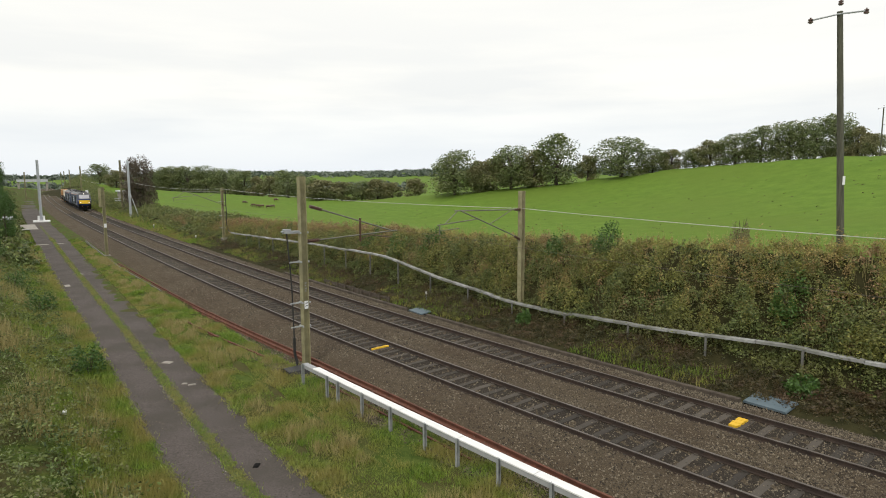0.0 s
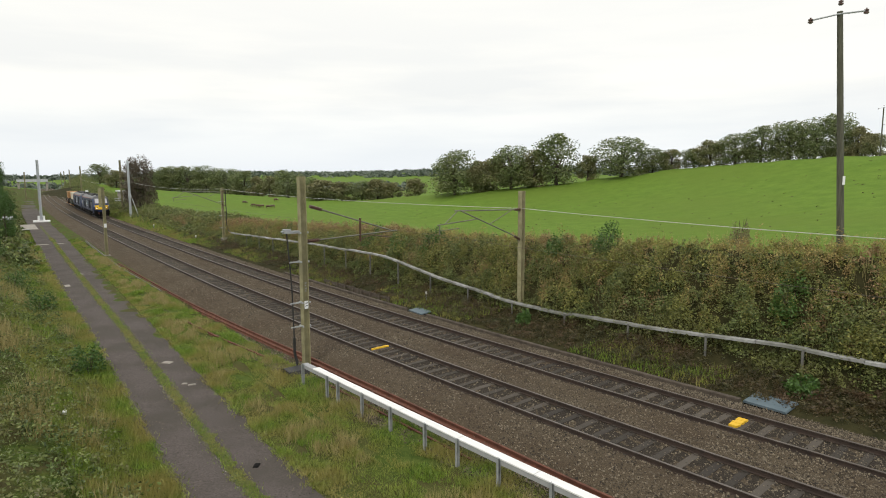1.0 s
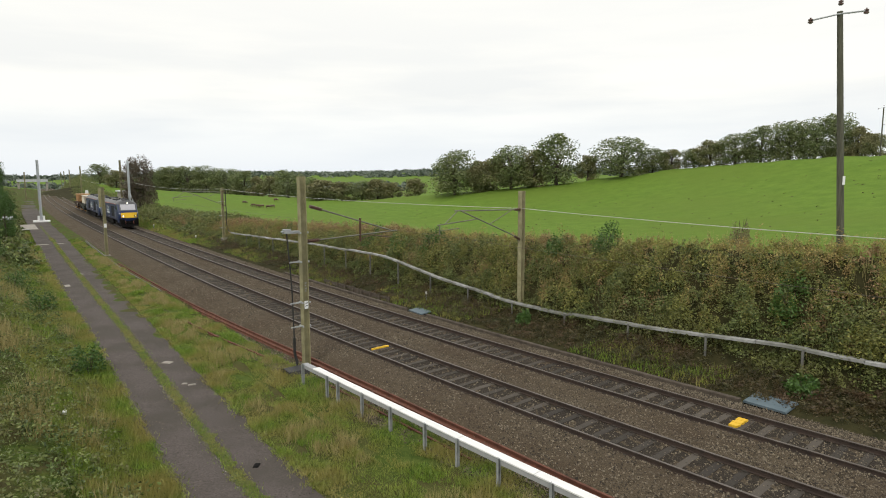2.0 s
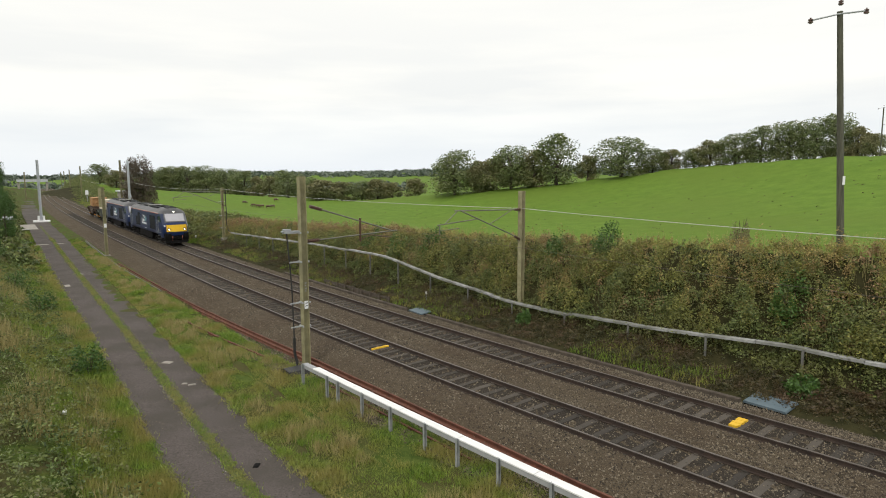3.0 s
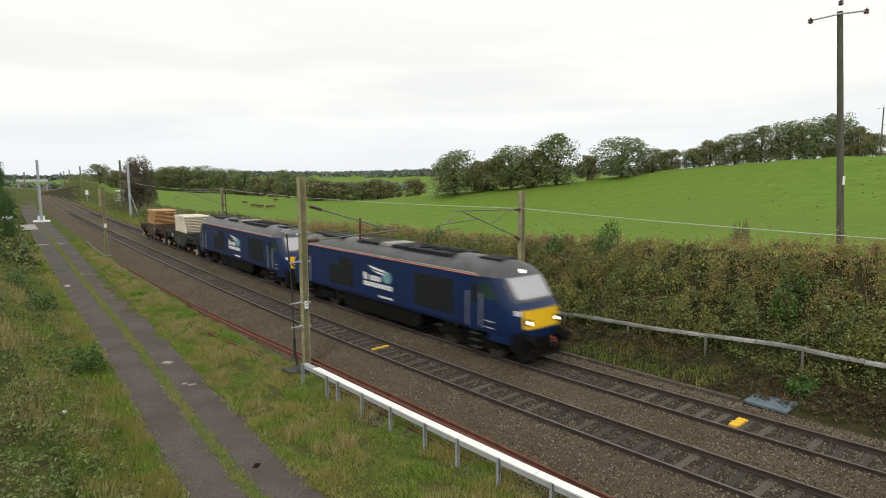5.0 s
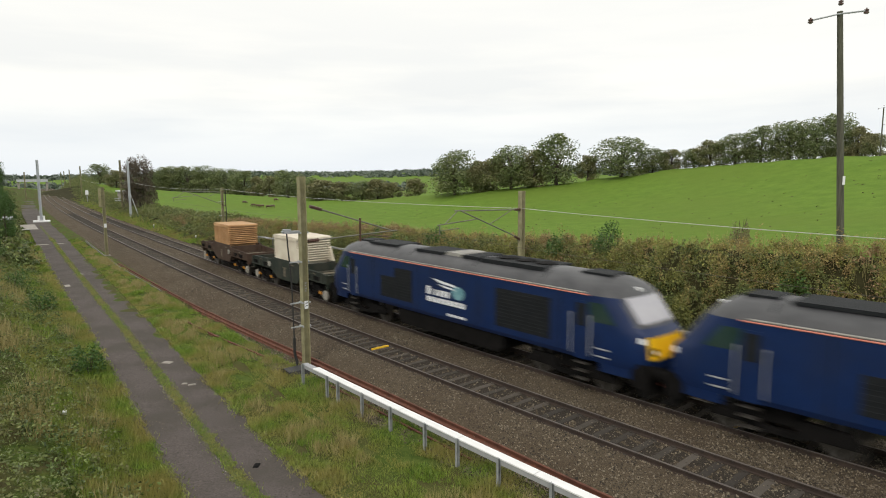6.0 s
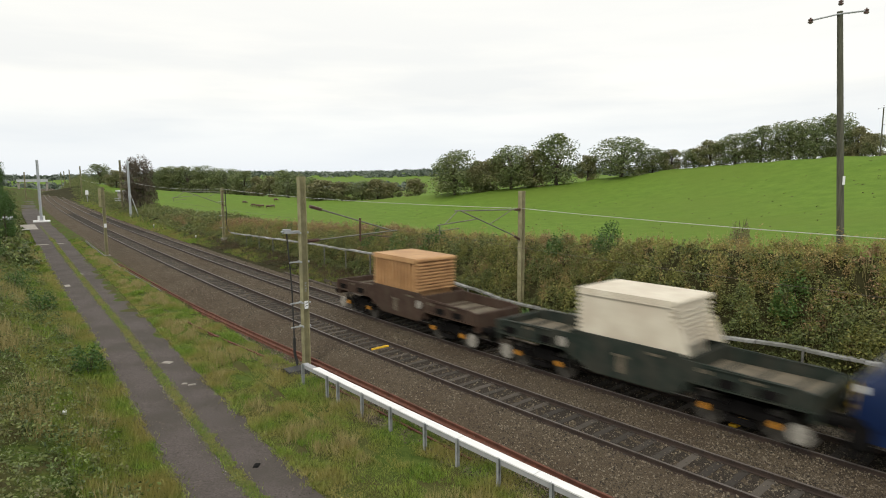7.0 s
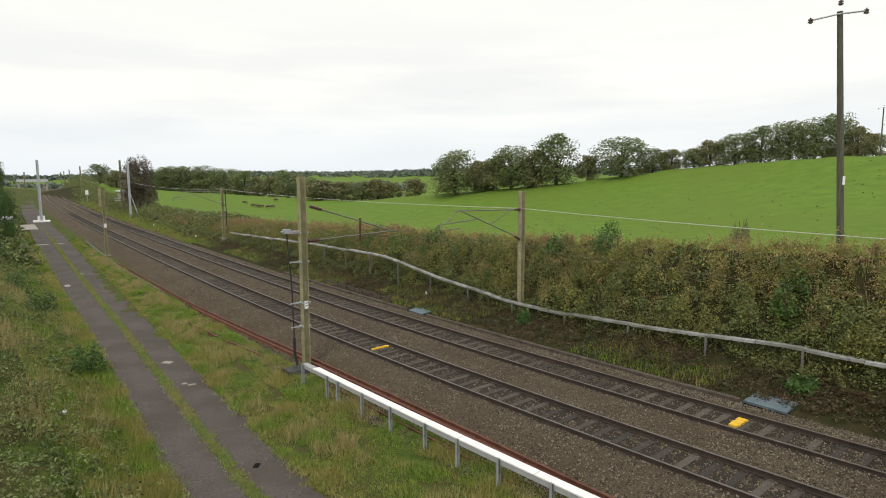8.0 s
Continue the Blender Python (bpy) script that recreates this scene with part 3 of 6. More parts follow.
part("cable_tray", b, M_RUBBER, near_mast, "black rubber cable tray at the foot")

far_mast = h_mast("overhead_mast", 21.9, 9.3, 0.0, 6.75, 0.27, M_MAST, "lichen-stained beige steel mast with a tubular cantilever")
far_cantilever(far_mast, 0.0, 9.3)
part("sleeve", Build().box(-0.17, 0.17, -0.17, 0.17, -0.6, 0.15), M_RUBBER, far_mast, "black painted foot")
m2 = h_mast("overhead_mast", 69.3, -3.4, -0.5, 6.5, 0.27, M_MAST, "beige steel mast between the road and the track")
b = Build()
b.box(-0.155, -0.14, -0.12, 0.12, 2.9, 3.3)
part("sign_plate", b, M_LOGO, m2, "small white plate")
part("spare_post", Build().box(-0.1, 0.1, 0.18, 0.42, 5.0, 6.9), M_MAST, m2)
m3 = h_mast("overhead_mast", 70.7, 8.9, 0.4, 6.25, 0.27, M_MAST, "beige steel mast on the bank with cable clamps")
far_cantilever(m3, 0.4, 8.9)
clamps(m3, (1.2, 2.6, 4.2), 0.3, 0.3)
part("down_cable", Build().tube([(0.0, -0.35, 5.4), (0, -0.4, 3.0), (0, -0.35, 1.6), (-0.6, -0.4, 0.9), (-1.6, -0.4, 0.75)], 0.05), M_RUBBER, m3, "black cable")
m4 = h_mast("overhead_mast", 126.7, 8.3, -0.2, 10.4, 0.36, M_PALE, "tall pale galvanised mast on the bank")
part("back_stay", Build().tube([(-0.2, -0.1, 4.5), (-1.6, -1.2, 0.0)], 0.05), M_PALE, m4)
m5 = h_mast("overhead_mast", 144, 9.4, -0.2, 10.9, 0.36, M_MAST, "tall beige steel mast with a small platform")
b = Build()
b.box(-0.6, 0.6, 0.2, 1.3, 2.6, 2.75)
b.box(-0.6, 0.6, 0.2, 1.3, 3.1, 3.2)
part("equipment_shelf", b, M_GALV, m5)
m6 = h_mast("overhead_mast", 130, -5.7, -0.55, 10.5, 0.42, M_PALE, "new pale steel mast in a white concrete base")
b = Build()
b.box(-0.9, 0.9, -1.3, 1.3, 0.0, 0.28, b=0.05)
b.box(-0.5, 0.5, -0.55, -0.25, 0.28, 1.1)
b.box(-0.5, 0.5, 0.25, 0.55, 0.28, 1.1)
part("plinth", b, M_WHITE, m6, "white painted plinth")
for s, o, top in ((246, 9.6, 11.0), (246, -6.5, 9.0), (320, 9.6, 10.5), (385, 9.6, 10.3), (445, 9.6, 10.3)):
    mm = h_mast("overhead_mast", s, o, -0.4, top, 0.4, M_MAST, "distant beige steel mast beside the line")
for s, o, top in ((215, -24, 12.2), (250, -26, 12.5), (285, -27, 12.5)):
    mm = h_mast("overhead_mast", s, o, 2.0, top, 0.4, M_MAST, "distant beige steel mast behind the trees")


def wire(name, pts, r, label, material=None):
    b = Build()
    full = []
    for (s0, o0, z0), (s1, o1, z1), sag in pts:
        for i in range(13):
            u = i / 12
            full.append(T(s0 + (s1 - s0) * u, o0 + (o1 - o0) * u, z0 + (z1 - z0) * u - sag * 4 * u * (1 - u)))
    b.tube(full, r, 5)
    tagged(part(name, b, material or M_WIRE), label, "wire")


SPAN = ((-28, 9.2, 5.85), (21.7, 9.2, 5.82), (70.7, 8.8, 6.1), (126.7, 8.3, 6.6), (246, 9.4, 6.8))
wire("return_wire", [(SPAN[i], SPAN[i + 1], (0.45, 0.25, 0.5, 0.9)[i]) for i in range(4)], 0.014, "thin grey wire slung from mast to mast")
wire("contact_wire", [((-28, 3.65, 4.72), (21.7, 3.65, 4.75), 0.4), ((21.7, 3.65, 4.75), (70.7, 3.65, 4.72), 0.05)], 0.006, "thin dark contact wire over the far track", M_THINWIRE)

# ---- cable trough on posts beside the near track ----
trough = thing("cable_trough", "new white cable trough raised on grey steel posts", "cable trough", Matrix.Translation(T(12, -4.28, 0)))
inv = trough.matrix_basis.inverted()


def in_space(b, m):
    b.v = [tuple(m @ Vector(p)) for p in b.v]
    return b


st = [(float(s), -4.28 - 0.02 * (20 - s) / 10, 0) for s in np.arange(-2, 20.9, 0.9)]
part("channel", in_space(Build().sweep([(-0.12, 0.22), (0.12, 0.22), (0.12, 0.36), (-0.12, 0.36)], st), inv), M_TROUGHSIDE, trough, "grey channel side")
for k in range(8):
    seg = st[k * 3:k * 3 + 4]
    seg = [(seg[0][0] + 0.01, seg[0][1], 0)] + seg[1:-1] + [(seg[-1][0] - 0.01, seg[-1][1], 0)]
    part("lid", in_space(Build().sweep([(-0.135, 0.365), (0.135, 0.365), (0.135, 0.40), (-0.135, 0.40)], seg), inv), M_WHITE, trough, "clean white lid")
for s in (20.35, 18.5, 17.75, 16.2, 14.6, 12.9, 11.5, 9.95, 8.25, 6.6, 5.0):
    b = Build()
    b.prism([(-0.045, -0.55), (0.045, -0.55), (0.045, 0.40), (-0.045, 0.40)], -0.03, 0.03)
    b.box(-0.045, -0.035, -0.06, 0.03, -0.55, 0.40)
    b.box(0.035, 0.045, -0.06, 0.03, -0.55, 0.40)
    m = inv @ Matrix.Translation(T(s, -4.455, 0)) @ pose(0, 0, 0, 0, 0, heading(s))
    part("post", b, M_GALV, trough, at=m)

# old trough up on the far bank
old = thing("cable_trough", "weathered grey cable trough raised on posts along the bank", "cable trough", Matrix.Translation(T(20, 9, 0)))
inv = old.matrix_basis.inverted()
OLD = [(3.5, 1.22), (6.3, 1.20), (7.8, 1.23), (12.6, 0.95), (18.5, 0.70), (21.2, 0.70), (22.5, 0.72), (24.9, 0.94), (29.8, 1.33), (34.5, 1.93), (37, 1.97), (47.8, 1.80), (58, 1.5), (68.2, 1.2)]
OLD_S, OLD_Z = [p[0] for p in OLD], [p[1] for p in OLD]
ks = list(np.arange(3.5, 68.3, 1.85))
for i in range(len(ks) - 1):
    st = [(float(s), 9.0 + 0.02 * ((i * 7) % 5 - 2), float(np.interp(s, OLD_S, OLD_Z)) + 0.012 * ((i * 5) % 4)) for s in np.linspace(ks[i], ks[i + 1] - 0.02, 3)]
    part("channel", in_space(Build().sweep([(-0.12, -0.08), (0.12, -0.08), (0.12, 0.02), (0.1, 0.04), (-0.1, 0.04), (-0.12, 0.02)], st), inv), M_OLDTROUGH, old)
    s = ks[i] + 0.1
    z = float(np.interp(s, OLD_S, OLD_Z))
    m = inv @ Matrix.Translation(T(s, 8.84, z)) @ pose(0, 0, 0, 0, 0, heading(s))
    if i % 2 == 0:
        part("post", Build().box(-0.04, 0.04, -0.03, 0.03, -1.5, 0.0), M_DARKPOST, old, at=m)

# ---- line-side kerb, rusty spare rails, boxes and plates ----
kerb = thing("concrete_kerb", "low weathered concrete trough edging the ballast", "kerb", Matrix.Translation(T(15, 6.25, 0)), kind="structure")
inv = kerb.matrix_basis.inverted()
for i in range(38):
    s = 8.4 + 1.0 * i
    if 26.2 < s < 28.2:
        continue
    st = [(s, 6.25, 0.01 * ((i * 3) % 3)), (s + 0.985, 6.25, 0.01 * ((i * 3) % 3))]
    part("slab", in_space(Build().sweep([(-0.1, -0.55), (0.1, -0.55), (0.1, -0.27), (0.08, -0.25), (-0.08, -0.25), (-0.1, -0.27)], st), inv), M_KERB, kerb)

RAILPROF = [(-0.07, 0), (0.07, 0), (0.07, 0.025), (0.012, 0.04), (0.012, 0.11), (0.036, 0.125), (0.036, 0.16), (-0.036, 0.16), (-0.036, 0.125), (-0.012, 0.11), (-0.012, 0.04), (-0.07, 0.025)]


def spare_rail(rows, label, material=None):
    b = Build().sweep(RAILPROF, rows)
    ob = part("spare_rail", b, material or M_REDRAIL)
    tagged(ob, label, "rail", "spare rails")


def glide(pts, z, step=1.0):
    ss = [p[0] for p in pts]
    return [(float(s), float(np.interp(s, ss, [p[1] for p in pts])), z) for s in np.arange(ss[0], ss[-1] + 0.01, step)]


RED = [(3, -2.95), (9, -2.85), (12.4, -2.72), (16.8, -2.66), (22.6, -2.70), (25.7, -2.84), (37.4, -3.3), (44.7, -3.42), (61, -3.64)]
spare_rail(glide(RED, -0.44), "red-rusted spare rail lying beside the ballast")
spare_rail(glide([(s, o - 0.28) for s, o in RED[:7]], -0.46), "red-rusted spare rail lying beside the ballast")
spare_rail(glide([(44, -3.75), (58, -4.0), (73, -3.7), (86, -3.4)], -0.46), "pale rusty spare rail lying in the grass edge", M_STEEL)
spare_rail(glide([(24.5, -4.15), (29, -4.6), (34, -4.9)], -0.48), "rusty rail half sunk in grass")
spare_rail(glide([(11.5, -3.9), (19.5, -3.75)], -0.52), "rusty rail under the cable trough")


def lid_box(s, o, l, w, label):
    t = thing("line_side_box", label, "equipment box", Matrix.Translation(T(s, o, -0.53)) @ pose(0, 0, 0, -6, 0, heading(s) - 4))
    part("case", Build().box(-l / 2 + 0.03, l / 2 - 0.03, -w / 2 + 0.03, w / 2 - 0.03, -0.1, 0.2), M_BLACK, t, "dark case")
    part("cover", Build().prism([(-l / 2, 0.2), (l / 2, 0.2), (l / 2, 0.25), (l / 2 - 0.03, 0.28), (-l / 2 + 0.03, 0.28), (-l / 2, 0.25)], -w / 2, w / 2), M_SLATEBOX, t, "slate-blue cover")


lid_box(7.55, 6.75, 1.45, 0.95, "slate-blue plastic cover over a line-side box")
lid_box(27.4, 6.5, 1.35, 0.7, "slate-blue plastic cover over a line-side box")


def yellow_plate(s, o, w, l):
    t = thing("track_marker", "bright yellow plate fixed between the rails", "marker plate", Matrix.Translation(T(s, o, -0.13)) @ pose(0, 0, 0, 0, 0, heading(s)), "track markers")
    b = Build()
    n = 6
    for i in range(n):
        y = -w / 2 + w * i / n
        b.box(-l / 2 + 0.02 * (i % 2), l / 2 - 0.015 * (i % 3), y, y + w / n - 0.012, -0.06, 0.02 + 0.01 * (i % 2))
    part("plate", b, M_YELLOW, t)


yellow_plate(7.4, 3.75, 0.82, 0.30)
yellow_plate(21.9, 0.15, 0.9, 0.13)


edging = thing("edging_board", "low weathered board and stakes along the bank's foot", "edging", Matrix.Translation(T(35, 6.75, 0)))
inv = edging.matrix_basis.inverted()
for i in range(8):
    s = 31.0 + 1.15 * i
    part("board", in_space(Build().sweep([(-0.03, -0.5), (0.03, -0.5), (0.03, -0.08), (-0.03, -0.08)], [(s, 6.75, 0), (s + 1.13, 6.75, 0)]), inv), M_KERB, edging)
    part("stake", Build().box(-0.06, 0.06, -0.05, 0.05, -0.5, 0.0), M_KERB, edging, at=inv @ Matrix.Translation(T(s, 6.66, 0)) @ pose(0, 0, 0, 0, 0, heading(s)))

# small white marker stakes along the far cess
for s, o in ((29.2, 8.3), (77, 7.4), (99, 7.0)):
    t = thing("marker_stake", "short white-topped marker stake in the grass", "stake", Matrix.Translation(T(s, o, -0.25)), "marker stakes")
    part("stake", Build().prism([(-0.04, -0.2), (0.04, -0.2), (0.04, 0.55), (0, 0.6), (-0.04, 0.55)], -0.03, 0.03), M_GALV, t)
    part("cap", Build().box(-0.06, 0.06, -0.05, 0.05, 0.45, 0.62), M_WHITE, t, "white top")

# ---- telegraph pole on the bank ----
def telegraph_pole(x, y, z, top, r, label, lean=0.0):
    t = thing("telegraph_pole", label, "pole", Matrix.Translation((x, y, z)), "telegraph poles")
    hgt = top - z
    part("pole", Build().tube([(lean * u + 0.05, 0, -0.6 + (hgt + 0.6) * u) for u in np.linspace(0, 1, 7)], r, 12, r1=r * 0.72), M_WOOD, t, smooth=True)
    arm = part("crossarm", Build().tube([(lean - 1.1, 0, hgt - 0.35), (lean, -0.1, hgt - 0.12), (lean + 1.1, 0, hgt + 0.02)], 0.035, 6), M_GALV, t, "grey steel crossarm")
    for u, dz in ((lean - 1.1, -0.35), (lean + 1.1, 0.02), (lean + 0.06, 0.35)):
        b = Build()
        for k, (rr, zz) in enumerate(((0.06, 0.0), (0.10, 0.03), (0.05, 0.09), (0.09, 0.12), (0.03, 0.18))):
            b.tube([(u, 0, hgt + dz - 0.12 + zz), (u, 0, hgt + dz - 0.12 + zz + 0.05)], rr, 8)
        part("insulator", b, M_INSUL, arm, "dark insulator")
    part("sign_plate", Build().box(lean * 0.3, lean * 0.3 + 0.1, -r - 0.02, -r - 0.005, hgt * 0.30, hgt * 0.30 + 0.35), M_LOGO, t, "small white plate")
    return t




# ---- train ----
def disc(b, x, y0, y1, z, r, n=24, m=None):
    v, f = [], []
    for y in (y0, y1):
        v += [(x + r * math.cos(i * 2 * math.pi / n), y, z + r * math.sin(i * 2 * math.pi / n)) for i in range(n)]
    f = [tuple(range(n)), tuple(range(2 * n - 1, n - 1, -1))] + [((i + 1) % n, i, n + i, n + (i + 1) % n) for i in range(n)]
    b.add(v, f, m)


def wheelset(parent, x, r, material):
    """Axle and two wheels: one part that turns, its axle through its own origin."""
    b = Build()
    for sgn in (-1, 1):
        disc(b, 0, sgn * 0.68, sgn * 0.81, 0, r)
        disc(b, 0, sgn * 0.81, sgn * 0.83, 0, r * 0.93)
        disc(b, 0, sgn * 0.83, sgn * 0.88, 0, r * 0.28)
        for k in range(4):
            a = k * math.pi / 2
            disc(b, r * 0.6 * math.cos(a), sgn * 0.83, sgn * 0.845, r * 0.6 * math.sin(a), r * 0.13, 8)
    disc(b, 0, -0.68, 0.68, 0, 0.09, 10)
    w = part("wheelset", b, material, parent, "worn steel wheels on an axle")
    w.matrix_basis = pose(x, 0, r)
    WHEELS.append((w, x, r))
    return w


WHEELS = []


def bogie(parent, x, base, r, material, boxes=None):
    b = Build()
    lift = 0.16 if boxes else 0.0
    for sgn in (-1, 1):
        y0, y1 = (0.95, 1.12) if sgn > 0 else (-1.12, -0.95)
        b.prism([(-base / 2 - 0.55, 0.55), (-base / 2 - 0.3, 0.78), (-0.6, 0.82), (-0.35, 0.45), (0.35, 0.45), (0.6, 0.82), (base / 2 + 0.3, 0.78), (base / 2 + 0.55, 0.55),
                 (base / 2 + 0.5, 0.42 + lift), (base / 2 - 0.5, 0.42 + lift), (0.5, 0.30), (-0.5, 0.30), (-base / 2 + 0.5, 0.42 + lift), (-base / 2 - 0.5, 0.42 + lift)], y0, y1)
        for k in (-1, 1):
            for d in (-0.28, 0.28):
                disc_pts = [(k * base / 2 + d, sgn * 1.04, 0.75), (k * base / 2 + d, sgn * 1.04, 1.0)]
                b.tube(disc_pts, 0.085, 8)
    b.box(-0.5, 0.5, -0.95, 0.95, 0.55, 0.95)
    b.v = [(p[0] + x, p[1], p[2]) for p in b.v]
    bo = part("bogie", b, material, parent, "dark bogie frame")
    for k in (-1, 1):
        wheelset(parent, x + k * base / 2, r, M_WHEEL if boxes else M_STEEL)
        for sgn in (-1, 1):
            bb = Build()
            bb.prism([(-0.10, -0.08), (0.10, -0.08), (0.12, 0.03), (0.07, 0.10), (-0.07, 0.10), (-0.12, 0.03)], *sorted((sgn * 0.98, sgn * 1.2)))
            part("axlebox", bb, boxes or M_BLACK, bo, "" if not boxes else "orange axlebox cover", at=pose(x + k * base / 2, 0, r + (0.12 if boxes else 0.0)))
    return bo


def buffers(parent, x, sgn):
    for y in (-0.87, 0.87):
        b = Build()
        a, c = sorted((x - sgn * 0.62, x - sgn * 0.1))
        b.tube([(a, y, 1.05), (c, y, 1.05)], 0.11, 12)
        a, c = sorted((x - sgn * 0.1, x))
        b.tube([(a, y, 1.05), (c, y, 1.05)], 0.22, 16)
        part("buffer", b, M_BLACK, parent, "round steel buffer")
    b = Build()
    b.tube([(x - sgn * 0.6, 0, 0.98), (x - sgn * 0.1, 0, 0.9), (x + sgn * 0.05, 0, 0.7)], 0.05, 6)
    part("coupling", b, M_BLACK, parent)


def roof_w(z):
    """Half-width of the locomotive's body at a height."""
    return float(np.interp(z, [1.05, 1.2, 3.2, 3.42, 3.58, 3.70, 3.76], [1.28, 1.345, 1.345, 1.22, 0.98, 0.68, 0.35]))


def nose_x(z):
    return float(np.interp(z, [0.95, 1.3, 2.12, 2.25, 2.65, 3.2, 3.5, 3.75], [9.72, 9.80, 9.72, 9.55, 9.22, 8.78, 8.45, 7.9]))


def cab_point(z, u, sgn, grow=0.0):
    """u: 0 at the side's rear edge, 1 at the middle of the nose."""
    w, xf = roof_w(z), nose_x(z)
    pts = [(7.2, w), (xf - 1.0, w * 0.985), (xf - 0.45, w * 0.93), (xf - 0.12, w * 0.80), (xf, w * 0.55), (xf + 0.04, 0.0)]
    us = [0, 0.4, 0.6, 0.75, 0.85, 1.0]
    x = float(np.interp(u, us, [p[0] for p in pts])) + grow
    y = float(np.interp(u, us, [p[1] for p in pts])) + grow * (0.7 if u < 0.85 else 0)
    return x * 1.0, y * sgn, z + grow * 0.4


def cab_patch(b, zs, u0, u1, end, grow=0.0, n=8, m=None):
    """A patch of the cab's skin over both sides of the nose, from u0 round to u1."""
    us = [u0 + (u1 - u0) * i / n for i in range(n + 1)]
    row = lambda z: [cab_point(z, u, 1, grow) for u in us] + ([cab_point(z, u, -1, grow) for u in us[-2::-1]] if u1 == 1.0 else [])
    rows = [row(z) for z in zs]
    k = len(rows[0])
    v = [(p[0] * end, p[1] * end, p[2]) for r in rows for p in r]
    f = [(i * k + j, i * k + j + 1, (i + 1) * k + j + 1, (i + 1) * k + j) for i in range(len(zs) - 1) for j in range(k - 1)]
    b.add(v, f, m)


def side_patch(b, zs, u0, u1, end, sgn, grow, n=5):
    """A patch of the cab's skin on one side, following the raked front."""
    v = []
    for z in zs:
        for i in range(n + 1):
            x, y, zz = cab_point(z, u0 + (u1 - u0) * i / n, 1, grow)
            v.append((x * end, y * sgn, zz))
    k = n + 1
    b.add(v, [(i * k + j, i * k + j + 1, (i + 1) * k + j + 1, (i + 1) * k + j) for i in range(len(zs) - 1) for j in range(n)])


def plate(b, x0, x1, z0, z1, sgn, y=1.345, d=0.012):
    ya, yb = sorted((sgn * (y - 0.01), sgn * (y + d)))
    b.box(x0, x1, ya, yb, z0, z1)


def para(b, pts, sgn, y=1.352, d=0.012):
    b.prism(pts, *sorted((sgn * y, sgn * (y + d))))


